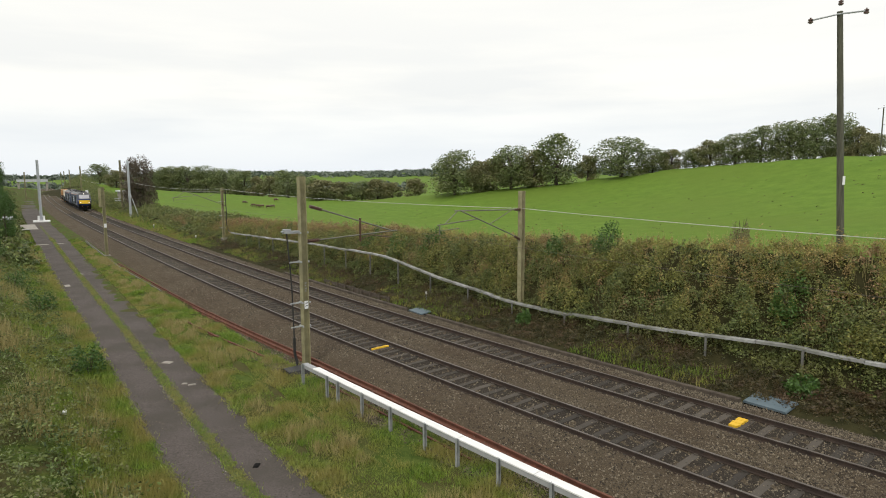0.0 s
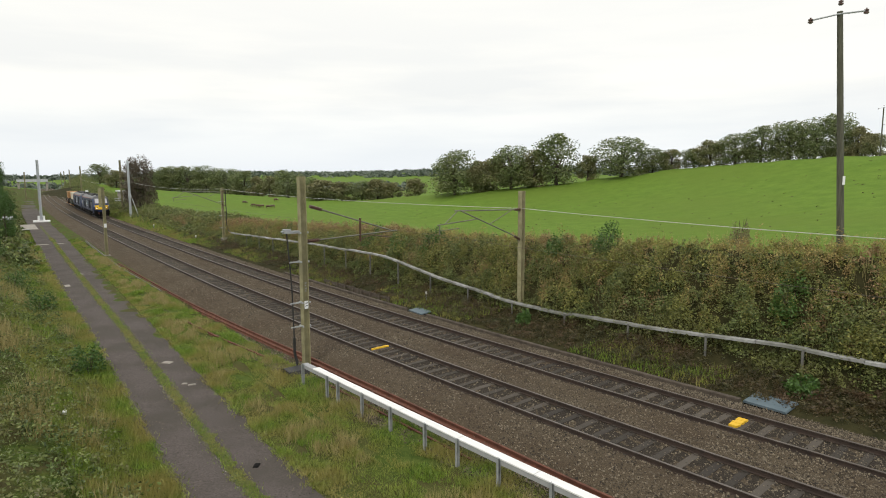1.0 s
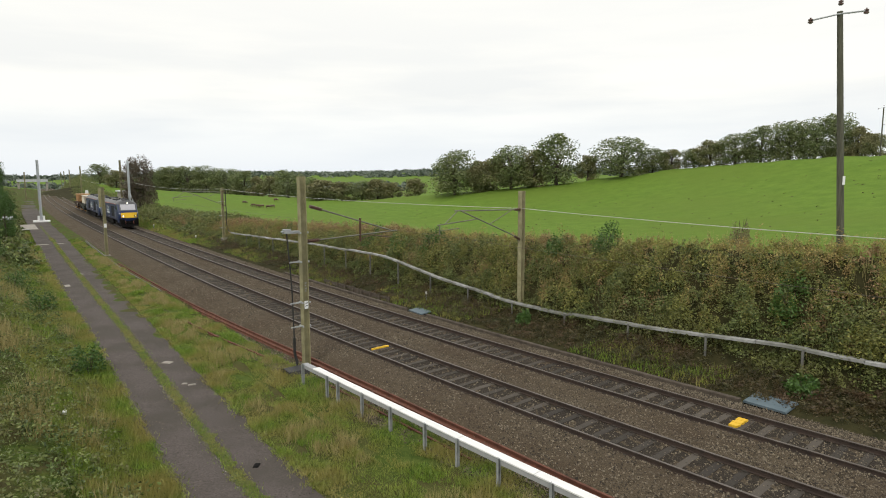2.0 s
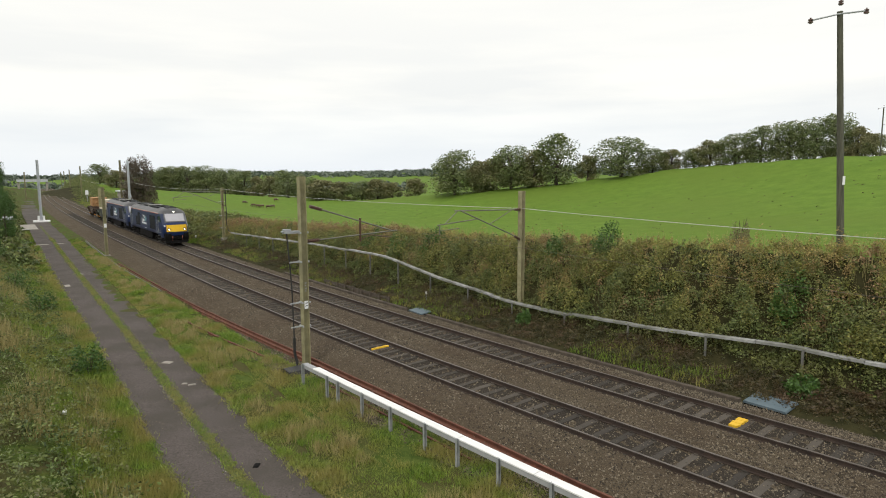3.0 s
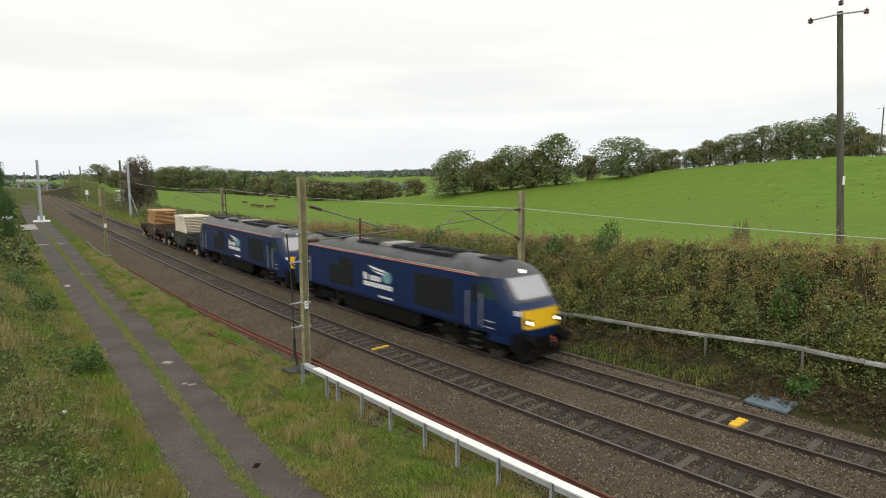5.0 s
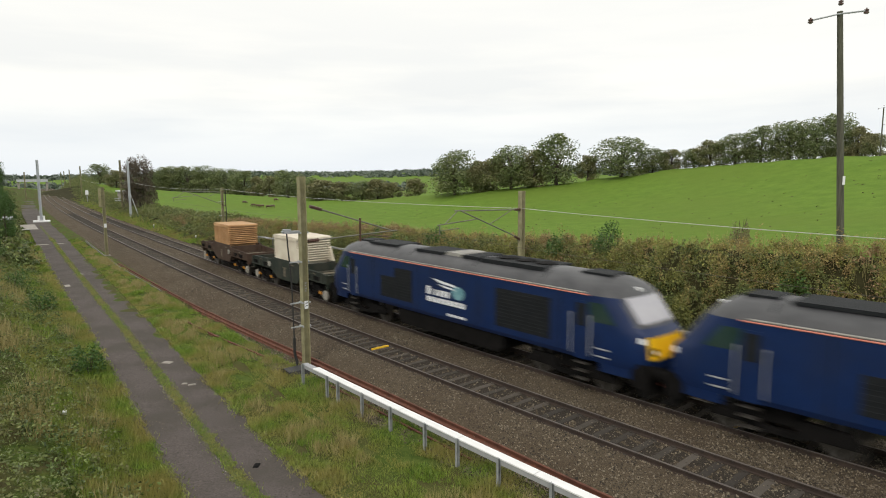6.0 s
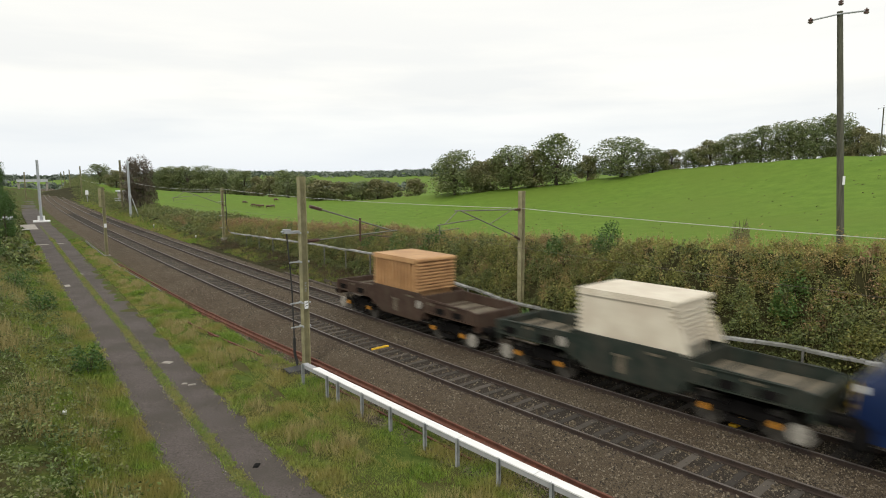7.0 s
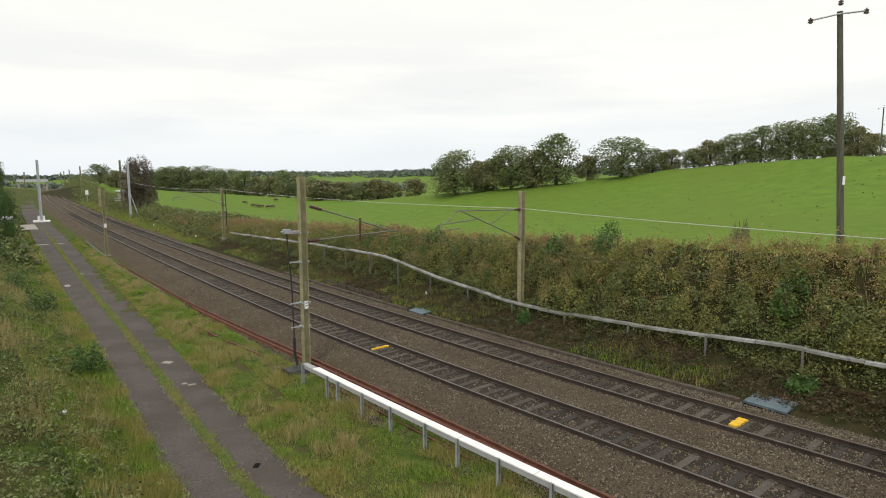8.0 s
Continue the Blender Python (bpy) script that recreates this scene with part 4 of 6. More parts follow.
def locomotive(label, lit):
    L = thing("locomotive", label, "locomotive", group="train vehicles")
    L.scale = (1.045, 1.02, 1.08)
    b = Build()
    sec = [1.05, 1.2, 2.0, 3.2]
    for sgn in (-1, 1):
        for z0, z1 in zip(sec, sec[1:]):
            v = [(-7.25, sgn * roof_w(z0), z0), (7.25, sgn * roof_w(z0), z0), (7.25, sgn * roof_w(z1), z1), (-7.25, sgn * roof_w(z1), z1)]
            b.add(v, [(0, 1, 2, 3)])
    b.add([(-9.6, -1.1, 1.06), (9.6, -1.1, 1.06), (9.6, 1.1, 1.06), (-9.6, 1.1, 1.06)], [(0, 1, 2, 3)])
    for end in (1, -1):
        cab_patch(b, [1.05, 1.3, 1.7, 2.12, 2.25, 2.65, 2.95, 3.2], 0.0, 1.0, end)
    body = part("body", b, M_BLUE, L, "dark blue painted bodyside", smooth=True)
    # roof
    zs = [3.2, 3.3, 3.42, 3.58, 3.70, 3.76]
    prof = [(roof_w(z), z) for z in zs] + [(0, 3.78)]
    ring = prof + [(-y, z) for y, z in prof[-2::-1]]
    b = Build()
    xs = [-7.4, -3, 0, 3, 7.4]
    k = len(ring)
    b.add([(x, y, z) for x in xs for y, z in ring], [(i * k + j, i * k + j + 1, (i + 1) * k + j + 1, (i + 1) * k + j) for i in range(len(xs) - 1) for j in range(k - 1)])
    for end in (1, -1):
        cab_patch(b, [3.2, 3.42, 3.58, 3.70, 3.76], 0.0, 1.0, end)
        b.add([(end * 7.2, y * end, z) for y, z in ((0.35, 3.76), (0, 3.78), (-0.35, 3.76))] + [(end * nose_x(3.76), 0, 3.76)], [(0, 1, 3), (1, 2, 3)])
        # pale surround of the windscreen
        cab_patch(b, [2.36, 2.6, 2.96, 3.21], 0.72, 1.0, end, 0.004)
    roof = part("roof", b, M_ROOF, L, "grey curved roof", smooth=True)
    b = Build()
    b.box(-6.6, -4.2, -0.75, 0.75, 3.70, 3.80, b=0.04)
    b.box(1.8, 5.2, -0.86, 0.86, 3.62, 3.79, b=0.04)
    b.box(6.6, 7.9, -0.5, 0.5, 3.72, 3.80, b=0.03)
    b.box(-7.9, -6.9, -0.5, 0.5, 3.72, 3.80, b=0.03)
    tagged(part("roof_vent", b, M_GRILLE, roof, "dark roof vents"), kind="stuff")
    b = Build()
    b.box(-0.5, 0.5, -0.72, 0.72, 3.68, 3.82, b=0.05)
    part("exhaust_panel", b, M_ROOFPALE, roof, "pale exhaust silencer panel")
    b = Build()
    b.box(-2.6, -0.6, -0.8, 0.8, 3.66, 3.79, b=0.04)
    b.box(0.6, 1.6, -0.8, 0.8, 3.66, 3.80, b=0.04)
    part("silencer_hatch", b, M_GRILLE, roof, "dark roof hatch")
    for x in (-6.9, -4.0, -2.75, 1.7, 5.4):
        b = Build()
        for y0, y1, z0 in ((-1.24, -0.98, 3.22), (-0.98, -0.68, 3.47), (0.68, 0.98, 3.47), (0.98, 1.24, 3.22)):
            out = -1 if y0 < 0 else 1
            ya, yb = (y1, y0) if out < 0 else (y0, y1)
            za, zb = float(np.interp(abs(ya), [0.68, 0.98, 1.22, 1.345], [3.70, 3.58, 3.42, 3.2])), float(np.interp(abs(yb), [0.68, 0.98, 1.22, 1.345], [3.70, 3.58, 3.42, 3.2]))
            b.add([(x - 0.025, ya, za + 0.012), (x + 0.025, ya, za + 0.012), (x + 0.025, yb, zb + 0.012), (x - 0.025, yb, zb + 0.012)], [(0, 1, 2, 3)])
        part("roof_seam", b, M_GRILLE, roof, "dark panel seam")
    for x in (2.6, 3.6, 4.6):
        b = Build()
        b.tube([(x, 0, 3.77), (x, 0, 3.83)], 0.42, 16)
        part("fan", b, M_BLACK, roof)
    for sgn in (-1, 1):
        b = Build()
        b.tube([(-7.6, sgn * 1.35, 3.20), (7.6, sgn * 1.35, 3.20)], 0.024, 6)
        part("cantrail_stripe", b, M_RED, body, "orange-red line")
        b = Build()
        b.tube([(-7.4, sgn * 1.33, 3.26), (7.4, sgn * 1.33, 3.26)], 0.03, 6)
        part("gutter", b, M_ROOFPALE, roof, "pale gutter")
        for x0, x1, z1 in ((-4.75, -3.6, 2.4), (-3.6, -2.2, 2.86), (3.2, 5.95, 2.86)):
            b = Build()
            plate(b, x0, x1 - 0.01, 1.42, z1, sgn, d=0.01)
            g = part("grille", b, M_GRILLE, body, "dark louvred grille")
            for i in range(int((z1 - 1.42) / 0.13) - 1):
                bb = Build()
                plate(bb, x0 + 0.05, x1 - 0.05, 1.52 + 0.13 * i, 1.57 + 0.13 * i, sgn, 1.355, 0.015)
                part("louvre", bb, M_GRILLE, g)
        for x in (-5.4, -1.7, 2.2, 6.4):
            b = Build()
            plate(b, x - 0.012, x + 0.012, 1.2, 3.15, sgn, 1.345, 0.004)
            part("panel_seam", b, M_GRILLE, body, "dark panel seam")
        d = 1 if sgn > 0 else -1
        # emblem: plain shapes
        X = lambda x: d * -x if sgn < 0 else x
        f = -1 if sgn < 0 else 1
        for k, wd in enumerate((0.22, 0.07, 0.16, 0.2, 0.2, 0.16)):
            xx = -1.1 + k * 0.27
            b = Build()
            para(b, [(xx, 2.02), (xx + wd, 2.02), (xx + wd, 2.36 if k < 1 else 2.27), (xx, 2.36 if k < 1 else 2.27)], sgn)
            part("emblem_bar", b, M_LOGO, body, "white emblem bar")
        for k in range(9):
            xx = -1.1 + k * 0.285
            b = Build()
            para(b, [(xx, 1.72), (xx + 0.225, 1.72), (xx + 0.225, 1.93), (xx, 1.93)], sgn)
            part("emblem_bar", b, M_LOGO, body, "white emblem bar")
        b = Build()
        para(b, [(-0.75, 2.74), (0.75, 2.60), (0.95, 2.50), (-0.2, 2.58)], sgn)
        part("emblem_bar", b, M_LOGO, body, "white emblem bar")
        b = Build()
        para(b, [(-0.35, 2.52), (0.6, 2.46), (0.8, 2.38), (0.1, 2.42)], sgn)
        part("emblem_bar", b, M_LOGO, body, "white emblem bar")
        for k in range(4):
            b = Build()
            para(b, [(0.3 + 0.3 * k, 1.28), (0.52 + 0.3 * k, 1.28), (0.52 + 0.3 * k, 1.38), (0.3 + 0.3 * k, 1.38)], sgn)
            part("emblem_bar", b, M_LOGO, body, "white emblem bar")
        b = Build()
        para(b, [(0.98 + 0.40 * math.cos(a * math.pi / 8), 2.30 + 0.28 * math.sin(a * math.pi / 8)) for a in range(16)], sgn, 1.35)
        part("emblem_disc", b, M_TEAL, body, "pale teal emblem disc")
        for end in (1, -1):
            b = Build()
            plate(b, *sorted((end * 7.0, end * 7.6)), 1.05, 2.98, sgn, d=0.006)
            door = part("cab_door", b, M_BLUE, body, "blue cab door")
            b = Build()
            plate(b, *sorted((end * 7.1, end * 7.5)), 2.15, 2.9, sgn, 1.352, 0.01)
            part("door_window", b, M_GRILLE, door, "dark door window")
            for x in (6.9, 7.7):
                b = Build()
                b.tube([(end * x, sgn * 1.375, 1.2), (end * x, sgn * 1.40, 1.25), (end * x, sgn * 1.40, 2.5), (end * x, sgn * 1.375, 2.55)], 0.022, 6)
                part("handrail", b, M_GALV, door, "steel handrail")
            b = Build()
            for i in range(3):
                bb0 = sorted((sgn * 1.15, sgn * 1.38))
                b.box(*sorted((end * 7.05, end * 7.55)), *bb0, 0.35 + 0.27 * i, 0.38 + 0.27 * i)
            part("cab_steps", b, M_STEEL, body, "steel cab steps")
            b = Build()
            side_patch(b, [2.36, 2.55, 2.78, 2.98], 0.17, 0.46, end, sgn, 0.012)
            part("side_window", b, M_SIDEGLASS, body, "dark green cab side window")
            b = Build()
            side_patch(b, [0.78, 0.95, 1.06], 0.22, 0.64, end, sgn, 0.004)
            part("valance", b, M_BLUE, body, "blue valance under the cab")
            b = Build()
            side_patch(b, [1.92, 2.02, 2.1], 0.66, 0.74, end, sgn, 0.02)
            part("marker_light", b, M_LOGO, body, "pale marker light")
            for z in (1.25, 1.5):
                b = Build()
                plate(b, *sorted((end * 7.9, end * 8.4)), z, z + 0.045, sgn, 1.335, 0.012)
                part("lettering_bar", b, M_TROUGHSIDE, body, "pale unreadable lettering bar")
    for end in (1, -1):
        b = Build()
        cab_patch(b, [1.42, 1.6, 1.9, 2.12], 0.77, 1.0, end, 0.012)
        nose = part("nose_panel", b, M_NOSE, L, "yellow warning panel", smooth=True)
        b = Build()
        cab_patch(b, [2.46, 2.7, 3.0, 3.2], 0.79, 1.0, end, 0.02)
        part("windscreen", b, M_SCREEN, L, "raked windscreen with the sky's reflection in its colour", smooth=True)
        for y in (-0.78, 0.78):
            b = Build()
            cx = nose_x(1.68) - 0.02
            b.tube([(end * (cx - 0.15), y, 1.66), (end * (cx + 0.045), y, 1.66)], 0.15, 12)
            hl = part("headlight_case", b, M_BLACK, nose, "dark headlight housing")
            b = Build()
            b.tube([(end * (cx + 0.04), y, 1.66), (end * (cx + 0.075), y, 1.66)], 0.07, 12)
            part("headlight", b, M_LAMP if lit and end > 0 else M_LOGO, hl, "round headlight")
        b = Build()
        b.tube([(end * (nose_x(3.38) - 0.1), 0, 3.36), (end * (nose_x(3.38) + 0.10), 0, 3.36)], 0.085, 12)
        part("top_headlight", b, M_LAMP if lit and end > 0 else M_LOGO, L, "round headlight over the windscreen")
        b = Build()
        x0, x1 = sorted((end * 9.2, end * 9.75))
        b.box(x0, x1, -1.2, 1.2, 0.55, 1.3, b=0.08)
        b.prism([(end * 9.45, 0.3), (end * 9.8, 0.3), (end * 9.7, 0.6), (end * 9.4, 0.6)], -1.15, 1.15)
        part("buffer_beam", b, M_BLACK, L, "black buffer beam and plough")
        for y, hose in ((-0.5, M_RED), (-0.3, M_BLACK), (0.32, M_BLACK), (0.52, M_RED)):
            b = Build().tube([(end * 9.8, y, 1.0), (end * 9.92, y, 0.78), (end * 9.82, y, 0.58)], 0.022, 6)
            part("brake_hose", b, hose, L, "slim brake hose")
        buffers(L, end * 10.25, end)
    b = Build()
    b.prism([(-3.2, 0.35), (3.2, 0.35), (3.5, 0.6), (3.5, 1.07), (-3.5, 1.07), (-3.5, 0.6)], -1.2, 1.2)
    part("fuel_tank", b, M_BLACK, L, "black underfloor tank")
    for x in (-6.6, 6.6):
        bogie(L, x, 2.8, 0.55, M_BLACK)
    return L


def flask_wagon(label, paint, flask_paint, flask_x, ribbed, disc_x):
    Wg = thing("flask_wagon", label, "wagon", group="train vehicles")
    hl = 5.9
    b = Build()
    for sgn in (-1, 1):
        ya, yb = sorted((sgn * 1.22, sgn * 1.30))
        b.prism([(-hl, 1.26), (-2.5, 1.26), (-2.2, 1.14), (-1.25, 0.72), (1.75, 0.72), (2.05, 0.85), (2.35, 1.26), (hl, 1.26), (hl, 1.76), (hl - 0.5, 1.84), (2.2, 1.92), (1.9, 2.06), (-1.9, 2.06), (-2.2, 1.92), (-hl + 0.5, 1.84), (-hl, 1.76)], ya, yb)
        for i in range(9):
            x = -5.6 + i * 1.4
            if abs(x) > 2.4:
                b.box(x - 0.035, x + 0.035, *sorted((sgn * 1.3, sgn * 1.35)), 1.30, 1.78)
        for xa, xb in ((-hl + 0.1, -2.5), (2.4, hl - 0.1)):
            b.box(xa, xb, *sorted((sgn * 1.28, sgn * 1.37)), 1.26, 1.31)
            b.box(xa + 0.5, xb - 0.5, *sorted((sgn * 1.20, sgn * 1.35)), 1.825, 1.85)
    b.box(-hl, -hl + 0.18, -1.22, 1.22, 0.95, 1.76)
    b.box(hl - 0.18, hl, -1.22, 1.22, 0.95, 1.76)
    frame_ob = part("frame_sides", b, paint, Wg)
    for sgn in (-1, 1):
        b = Build().box(*sorted((sgn * 2.35, sgn * (hl - 0.2))), -1.2, 1.2, 1.36, 1.46)
        deck = part("deck", b, M_DECK, Wg, "dusty open deck")
        for k in range(3):
            x = sgn * (2.9 + 1.05 * k)
            part("deck_rib", Build().box(x - 0.05, x + 0.05, -1.19, 1.19, 1.46, 1.52), paint, deck)
        part("bulkhead", Build().box(*sorted((sgn * 2.2, sgn * 2.34)), -1.2, 1.2, 0.9, 2.0), paint, Wg)
    b = Build()
    b.box(-2.0, 2.2, -1.18, 1.18, 0.76, 0.9)
    b.box(-3.4, 3.4, -0.3, 0.3, 0.8, 1.34)
    part("well_floor", b, M_BLACK, Wg)
    x0, x1 = flask_x - 1.86, flask_x + 1.86
    zt, z0 = 3.62, 2.04
    inset = 0.16 if ribbed else 0.0
    b = Build()
    b.box(x0 + 0.26, x1 - 0.26, -1.18 + inset, 1.18 - inset, z0 - 0.5, zt - 0.12)
    for sgn in (-1, 1):
        b.box(x0 + 0.12, x1 - 0.12, *sorted((sgn * (1.12 - inset), sgn * (1.185 - inset))), z0 - 0.5, zt - 0.12)
    cover = part("flask_cover", b, flask_paint, Wg, ("tan ribbed" if ribbed else "cream") + " steel flask cover")
    b = Build()
    b.prism([(x0, zt - 0.12), (x1, zt - 0.12), (x1, zt - 0.03), (x1 - 0.07, zt + 0.03), (x0 + 0.07, zt + 0.03), (x0, zt - 0.03)], -1.23, 1.23)
    lid = part("lid", b, flask_paint, cover)
    for sgn in (-1, 1):
        part("lid_bead", Build().box(x0 + 0.03, x1 - 0.03, *sorted((sgn * 1.2, sgn * 1.245)), zt - 0.2, zt - 0.125), flask_paint, lid)
    n = 9
    for end, xe in ((-1, x0 + 0.12), (1, x1 - 0.12)):
        for i in range(n):
            b = Build()
            zz = z0 + 0.05 + i * (zt - 0.2 - z0) / n
            b.prism([(xe - end * 0.15, zz), (xe + end * 0.10, zz - 0.02), (xe + end * 0.14, zz + 0.02), (xe + end * 0.10, zz + 0.06), (xe - end * 0.15, zz + 0.10)], -1.17, 1.17)
            part("louvre", b, flask_paint, cover)
    for sgn in (-1, 1):
        n = 13 if ribbed else 4
        for i in range(n):
            x = x0 + 0.15 + (x1 - x0 - 0.3) * i / (n - 1)
            w, proud = (0.07, 1.20) if ribbed else (0.03, 1.192)
            b = Build()
            b.prism([(x - w, z0), (x + w, z0), (x + w * 0.8, zt - 0.12), (x - w * 0.8, zt - 0.12)], *sorted((sgn * 1.0, sgn * proud)))
            part("rib", b, flask_paint, cover)
        if not ribbed:
            # the side plates flare forward at their foot
            b = Build()
            b.prism([(x1 - 0.15, z0), (x1 + 0.5, z0), (x1 + 0.42, z0 + 0.2), (x1 + 0.1, zt - 0.75), (x1 - 0.15, zt - 0.6)], *sorted((sgn * 1.1, sgn * 1.19)))
            part("end_wing", b, flask_paint, cover)
        b = Build()
        disc(b, disc_x, *sorted((sgn * 1.33, sgn * 1.39)), 1.55, 0.19, 20)
        disc(b, disc_x, *sorted((sgn * 1.39, sgn * 1.41)), 1.55, 0.06, 10)
        part("brake_wheel", b, M_PALEDISC, Wg, "white brake handwheel disc")
        for x in (-5.1, -3.3, 3.5, 4.7):
            bb = Build().box(x - 0.28, x + 0.28, *sorted((sgn * 1.3, sgn * 1.37)), 1.36, 1.60, b=0.04)
            part("side_box", bb, M_BLACK, frame_ob, "dark equipment box")
        for xa, xb, za, zb in ((-0.2, 0.05, 0.95, 1.55), (-0.35, 0.2, 1.50, 1.58), (2.6, 3.0, 1.64, 1.76), (4.0, 4.5, 1.67, 1.75), (-4.4, -4.0, 1.67, 1.76), (0.9, 1.4, 1.80, 1.88), (-5.5, -5.2, 1.42, 1.52)):
            b = Build().box(xa, xb, *sorted((sgn * 1.3, sgn * 1.313)), za, zb)
            part("label_panel", b, M_DECK, frame_ob, "pale worn label panel")
    for x in (-3.8, 3.8):
        bogie(Wg, x, 2.05, 0.47, M_BLACK, M_ORANGE)
    for end in (1, -1):
        buffers(Wg, end * 6.42, end)
        for y in (-1.08, 1.08):
            b = Build()
            disc(b, end * 5.45, *sorted((y, y * 1.06)), 0.52, 0.29, 20)
            disc(b, end * 5.45, *sorted((y * 1.06, y * 1.09)), 0.52, 0.09, 10)
            part("end_disc", b, M_PALEDISC, Wg, "pale disc at the bogie's end")
    return Wg


SPEED = 27.4      # metres a second


def front_at(t):
    """Place of the leading buffers on the line."""
    s = 155.99 + -29.3391 * t + 0.2142 * t ** 2 + -0.04798 * t ** 3 + 0.017246 * t ** 4 + -0.0014210 * t ** 5
    return s + float(np.interp(t, [5.5, 6.0, 6.25, 6.5, 6.75, 7.0, 7.25, 7.5, 8.0], [0.1, -0.2, 0.1, -0.5, 0.25, 0.0, -0.1, 0.1, 0.5]))


def motions():
    """The four vehicles roll towards the camera along the far track; their wheels turn."""
    for ob, back, pivot in VEHICLES:
        rows = []
        for i in range(33):
            t = i * 0.25
            s = front_at(t) + back
            p, q = T(s + pivot, FAR), T(s - pivot, FAR)
            c, d = (p + q) / 2, (q - p)
            rows.append((t, Matrix.Translation(c) @ pose(0, 0, 0, 0, 0, math.degrees(math.atan2(d.y, d.x)))))
        walk(ob, rows)
    for w, x, r in WHEELS:
        turn = min(SPEED / r / FPS, radians(88))
        walk(w, [(i / FPS, Matrix.Translation((x, 0, r)) @ Matrix.Rotation(turn * i, 4, "Y")) for i in range(int(8 * FPS) + 1)])


lead = locomotive("dark blue diesel locomotive with grey roof and yellow nose, headlights lit", True)
second = locomotive("dark blue diesel locomotive coupled behind the leading one", False)
wagon_a = flask_wagon("dark green flask wagon with a cream louvred cover", M_GREEN, M_CREAM, -0.1, False, -2.5)
wagon_b = flask_wagon("brown flask wagon with a tan ribbed cover, last in the train", M_BROWN, M_TAN, -0.28, True, 1.95)
VEHICLES = [(lead, 10.45, 6.9), (second, 31.65, 6.9), (wagon_a, 48.55, 3.8), (wagon_b, 61.6, 3.8)]


# ---- vegetation ----
def at_so(s, o, dz=0.0):
    x, y = TN(s, o)
    return np.stack([x, y, ground_z(s, o, x, y) + dz], 1)


def clumps(rng, s, o, rad, hgt, per):
    """Leaf places over domed clumps standing at s, o."""
    base = at_so(s, o)
    n = len(s)
    th = rng.uniform(0, 2 * math.pi, (n, per))
    u = rng.uniform(0, 1, (n, per)) ** 0.55
    rr = np.sqrt(1 - (u * 0.98) ** 2) * rng.uniform(0.55, 1.12, (n, per))
    p = np.empty((n, per, 3))
    p[..., 0] = base[:, 0, None] + rad[:, None] * rr * np.cos(th)
    p[..., 1] = base[:, 1, None] + rad[:, None] * rr * np.sin(th)
    p[..., 2] = base[:, 2, None] + hgt[:, None] * u * rng.uniform(0.75, 1.15, (n, per))
    return p.reshape(-1, 3)


def stuff(name, me, label, category):
    return tagged(new(name, me), label, category, kind="stuff")


rng = np.random.default_rng(11)
# bank above the far track: brambles low down, taller weeds above, in lumps
def bank_lumps(s, o):
    return 0.55 + 0.45 * np.sin(s * 0.75 + 0.6 * o) * np.sin(o * 1.3 - s * 0.27) + 0.35 * np.sin(s * 1.9 + 2.0 * o + 1.0)


def tufts(s, o):
    """Where the weeds stand in tufts; between them the bank lies open and dark."""
    f = np.sin(s * 2.9 + 1.7 * o) * np.sin(o * 2.6 - s * 1.15) + 0.55 * np.sin(s * 4.7 - o * 2.1 + 1.0) + 0.35 * np.sin(s * 0.9 + o)
    return f + rng.normal(size=len(s)) * 0.18 > 0.05


n = 1600
s, o = -6 + 92 * rng.uniform(0, 1, n) ** 1.25, 9.0 + 3.2 * rng.uniform(0, 1, n) ** 1.3
h = (0.22 + 0.62 * np.clip(bank_lumps(s, o), 0, 1.4)) * rng.uniform(0.6, 1.2, n) * np.interp(s, [5, 40, 86], [1.05, 0.95, 0.7])
c = clumps(rng, s, o, rng.uniform(0.3, 0.7, n), h, 76)
stuff("bramble_bank", leaves("bramble_bank", c, 0.052, M_LEAF_BANK, rng), "tangled dark green brambles on the bank", "undergrowth")
n = 4300
s, o = -6 + 96 * rng.uniform(0, 1, n) ** 1.25, 9.3 + 4.0 * rng.uniform(0, 1, n) ** 0.85
k = tufts(s, o) | (s > 55)
s, o = s[k], o[k]
h = np.interp(o, [9.4, 11.2, 12.2, 13.4], [1.0, 1.0, 0.5, 0.2]) * rng.uniform(0.45, 1.3, len(s)) * (0.32 + 0.95 * np.clip(bank_lumps(s, o), 0, 1.3)) * np.interp(s, [5, 30, 86], [1.05, 1.0, 0.75])
h *= np.where(rng.uniform(0, 1, len(s)) < 0.08, 1.5, 1.0)
rad = rng.uniform(0.14, 0.45, len(s))
kind = np.sin(s * 0.6 + 1.5) + 0.8 * np.sin(o * 1.6 + s * 0.25) + 0.9 * (o - 11.2) / 2 + rng.normal(size=len(s)) * 0.7
for name, pick, material, label in (("olive_weeds", kind < 0.35, M_LEAF_WEED, "olive-green tall weeds covering the bank"), ("straw_weeds", kind >= 0.35, M_LEAF_STRAW, "yellow-brown withering weeds covering the bank")):
    c = clumps(rng, s[pick], o[pick], rad[pick], h[pick], 80)
    stuff(name, leaves(name, c, 0.04, material, rng, up=1.0), label, "weeds")
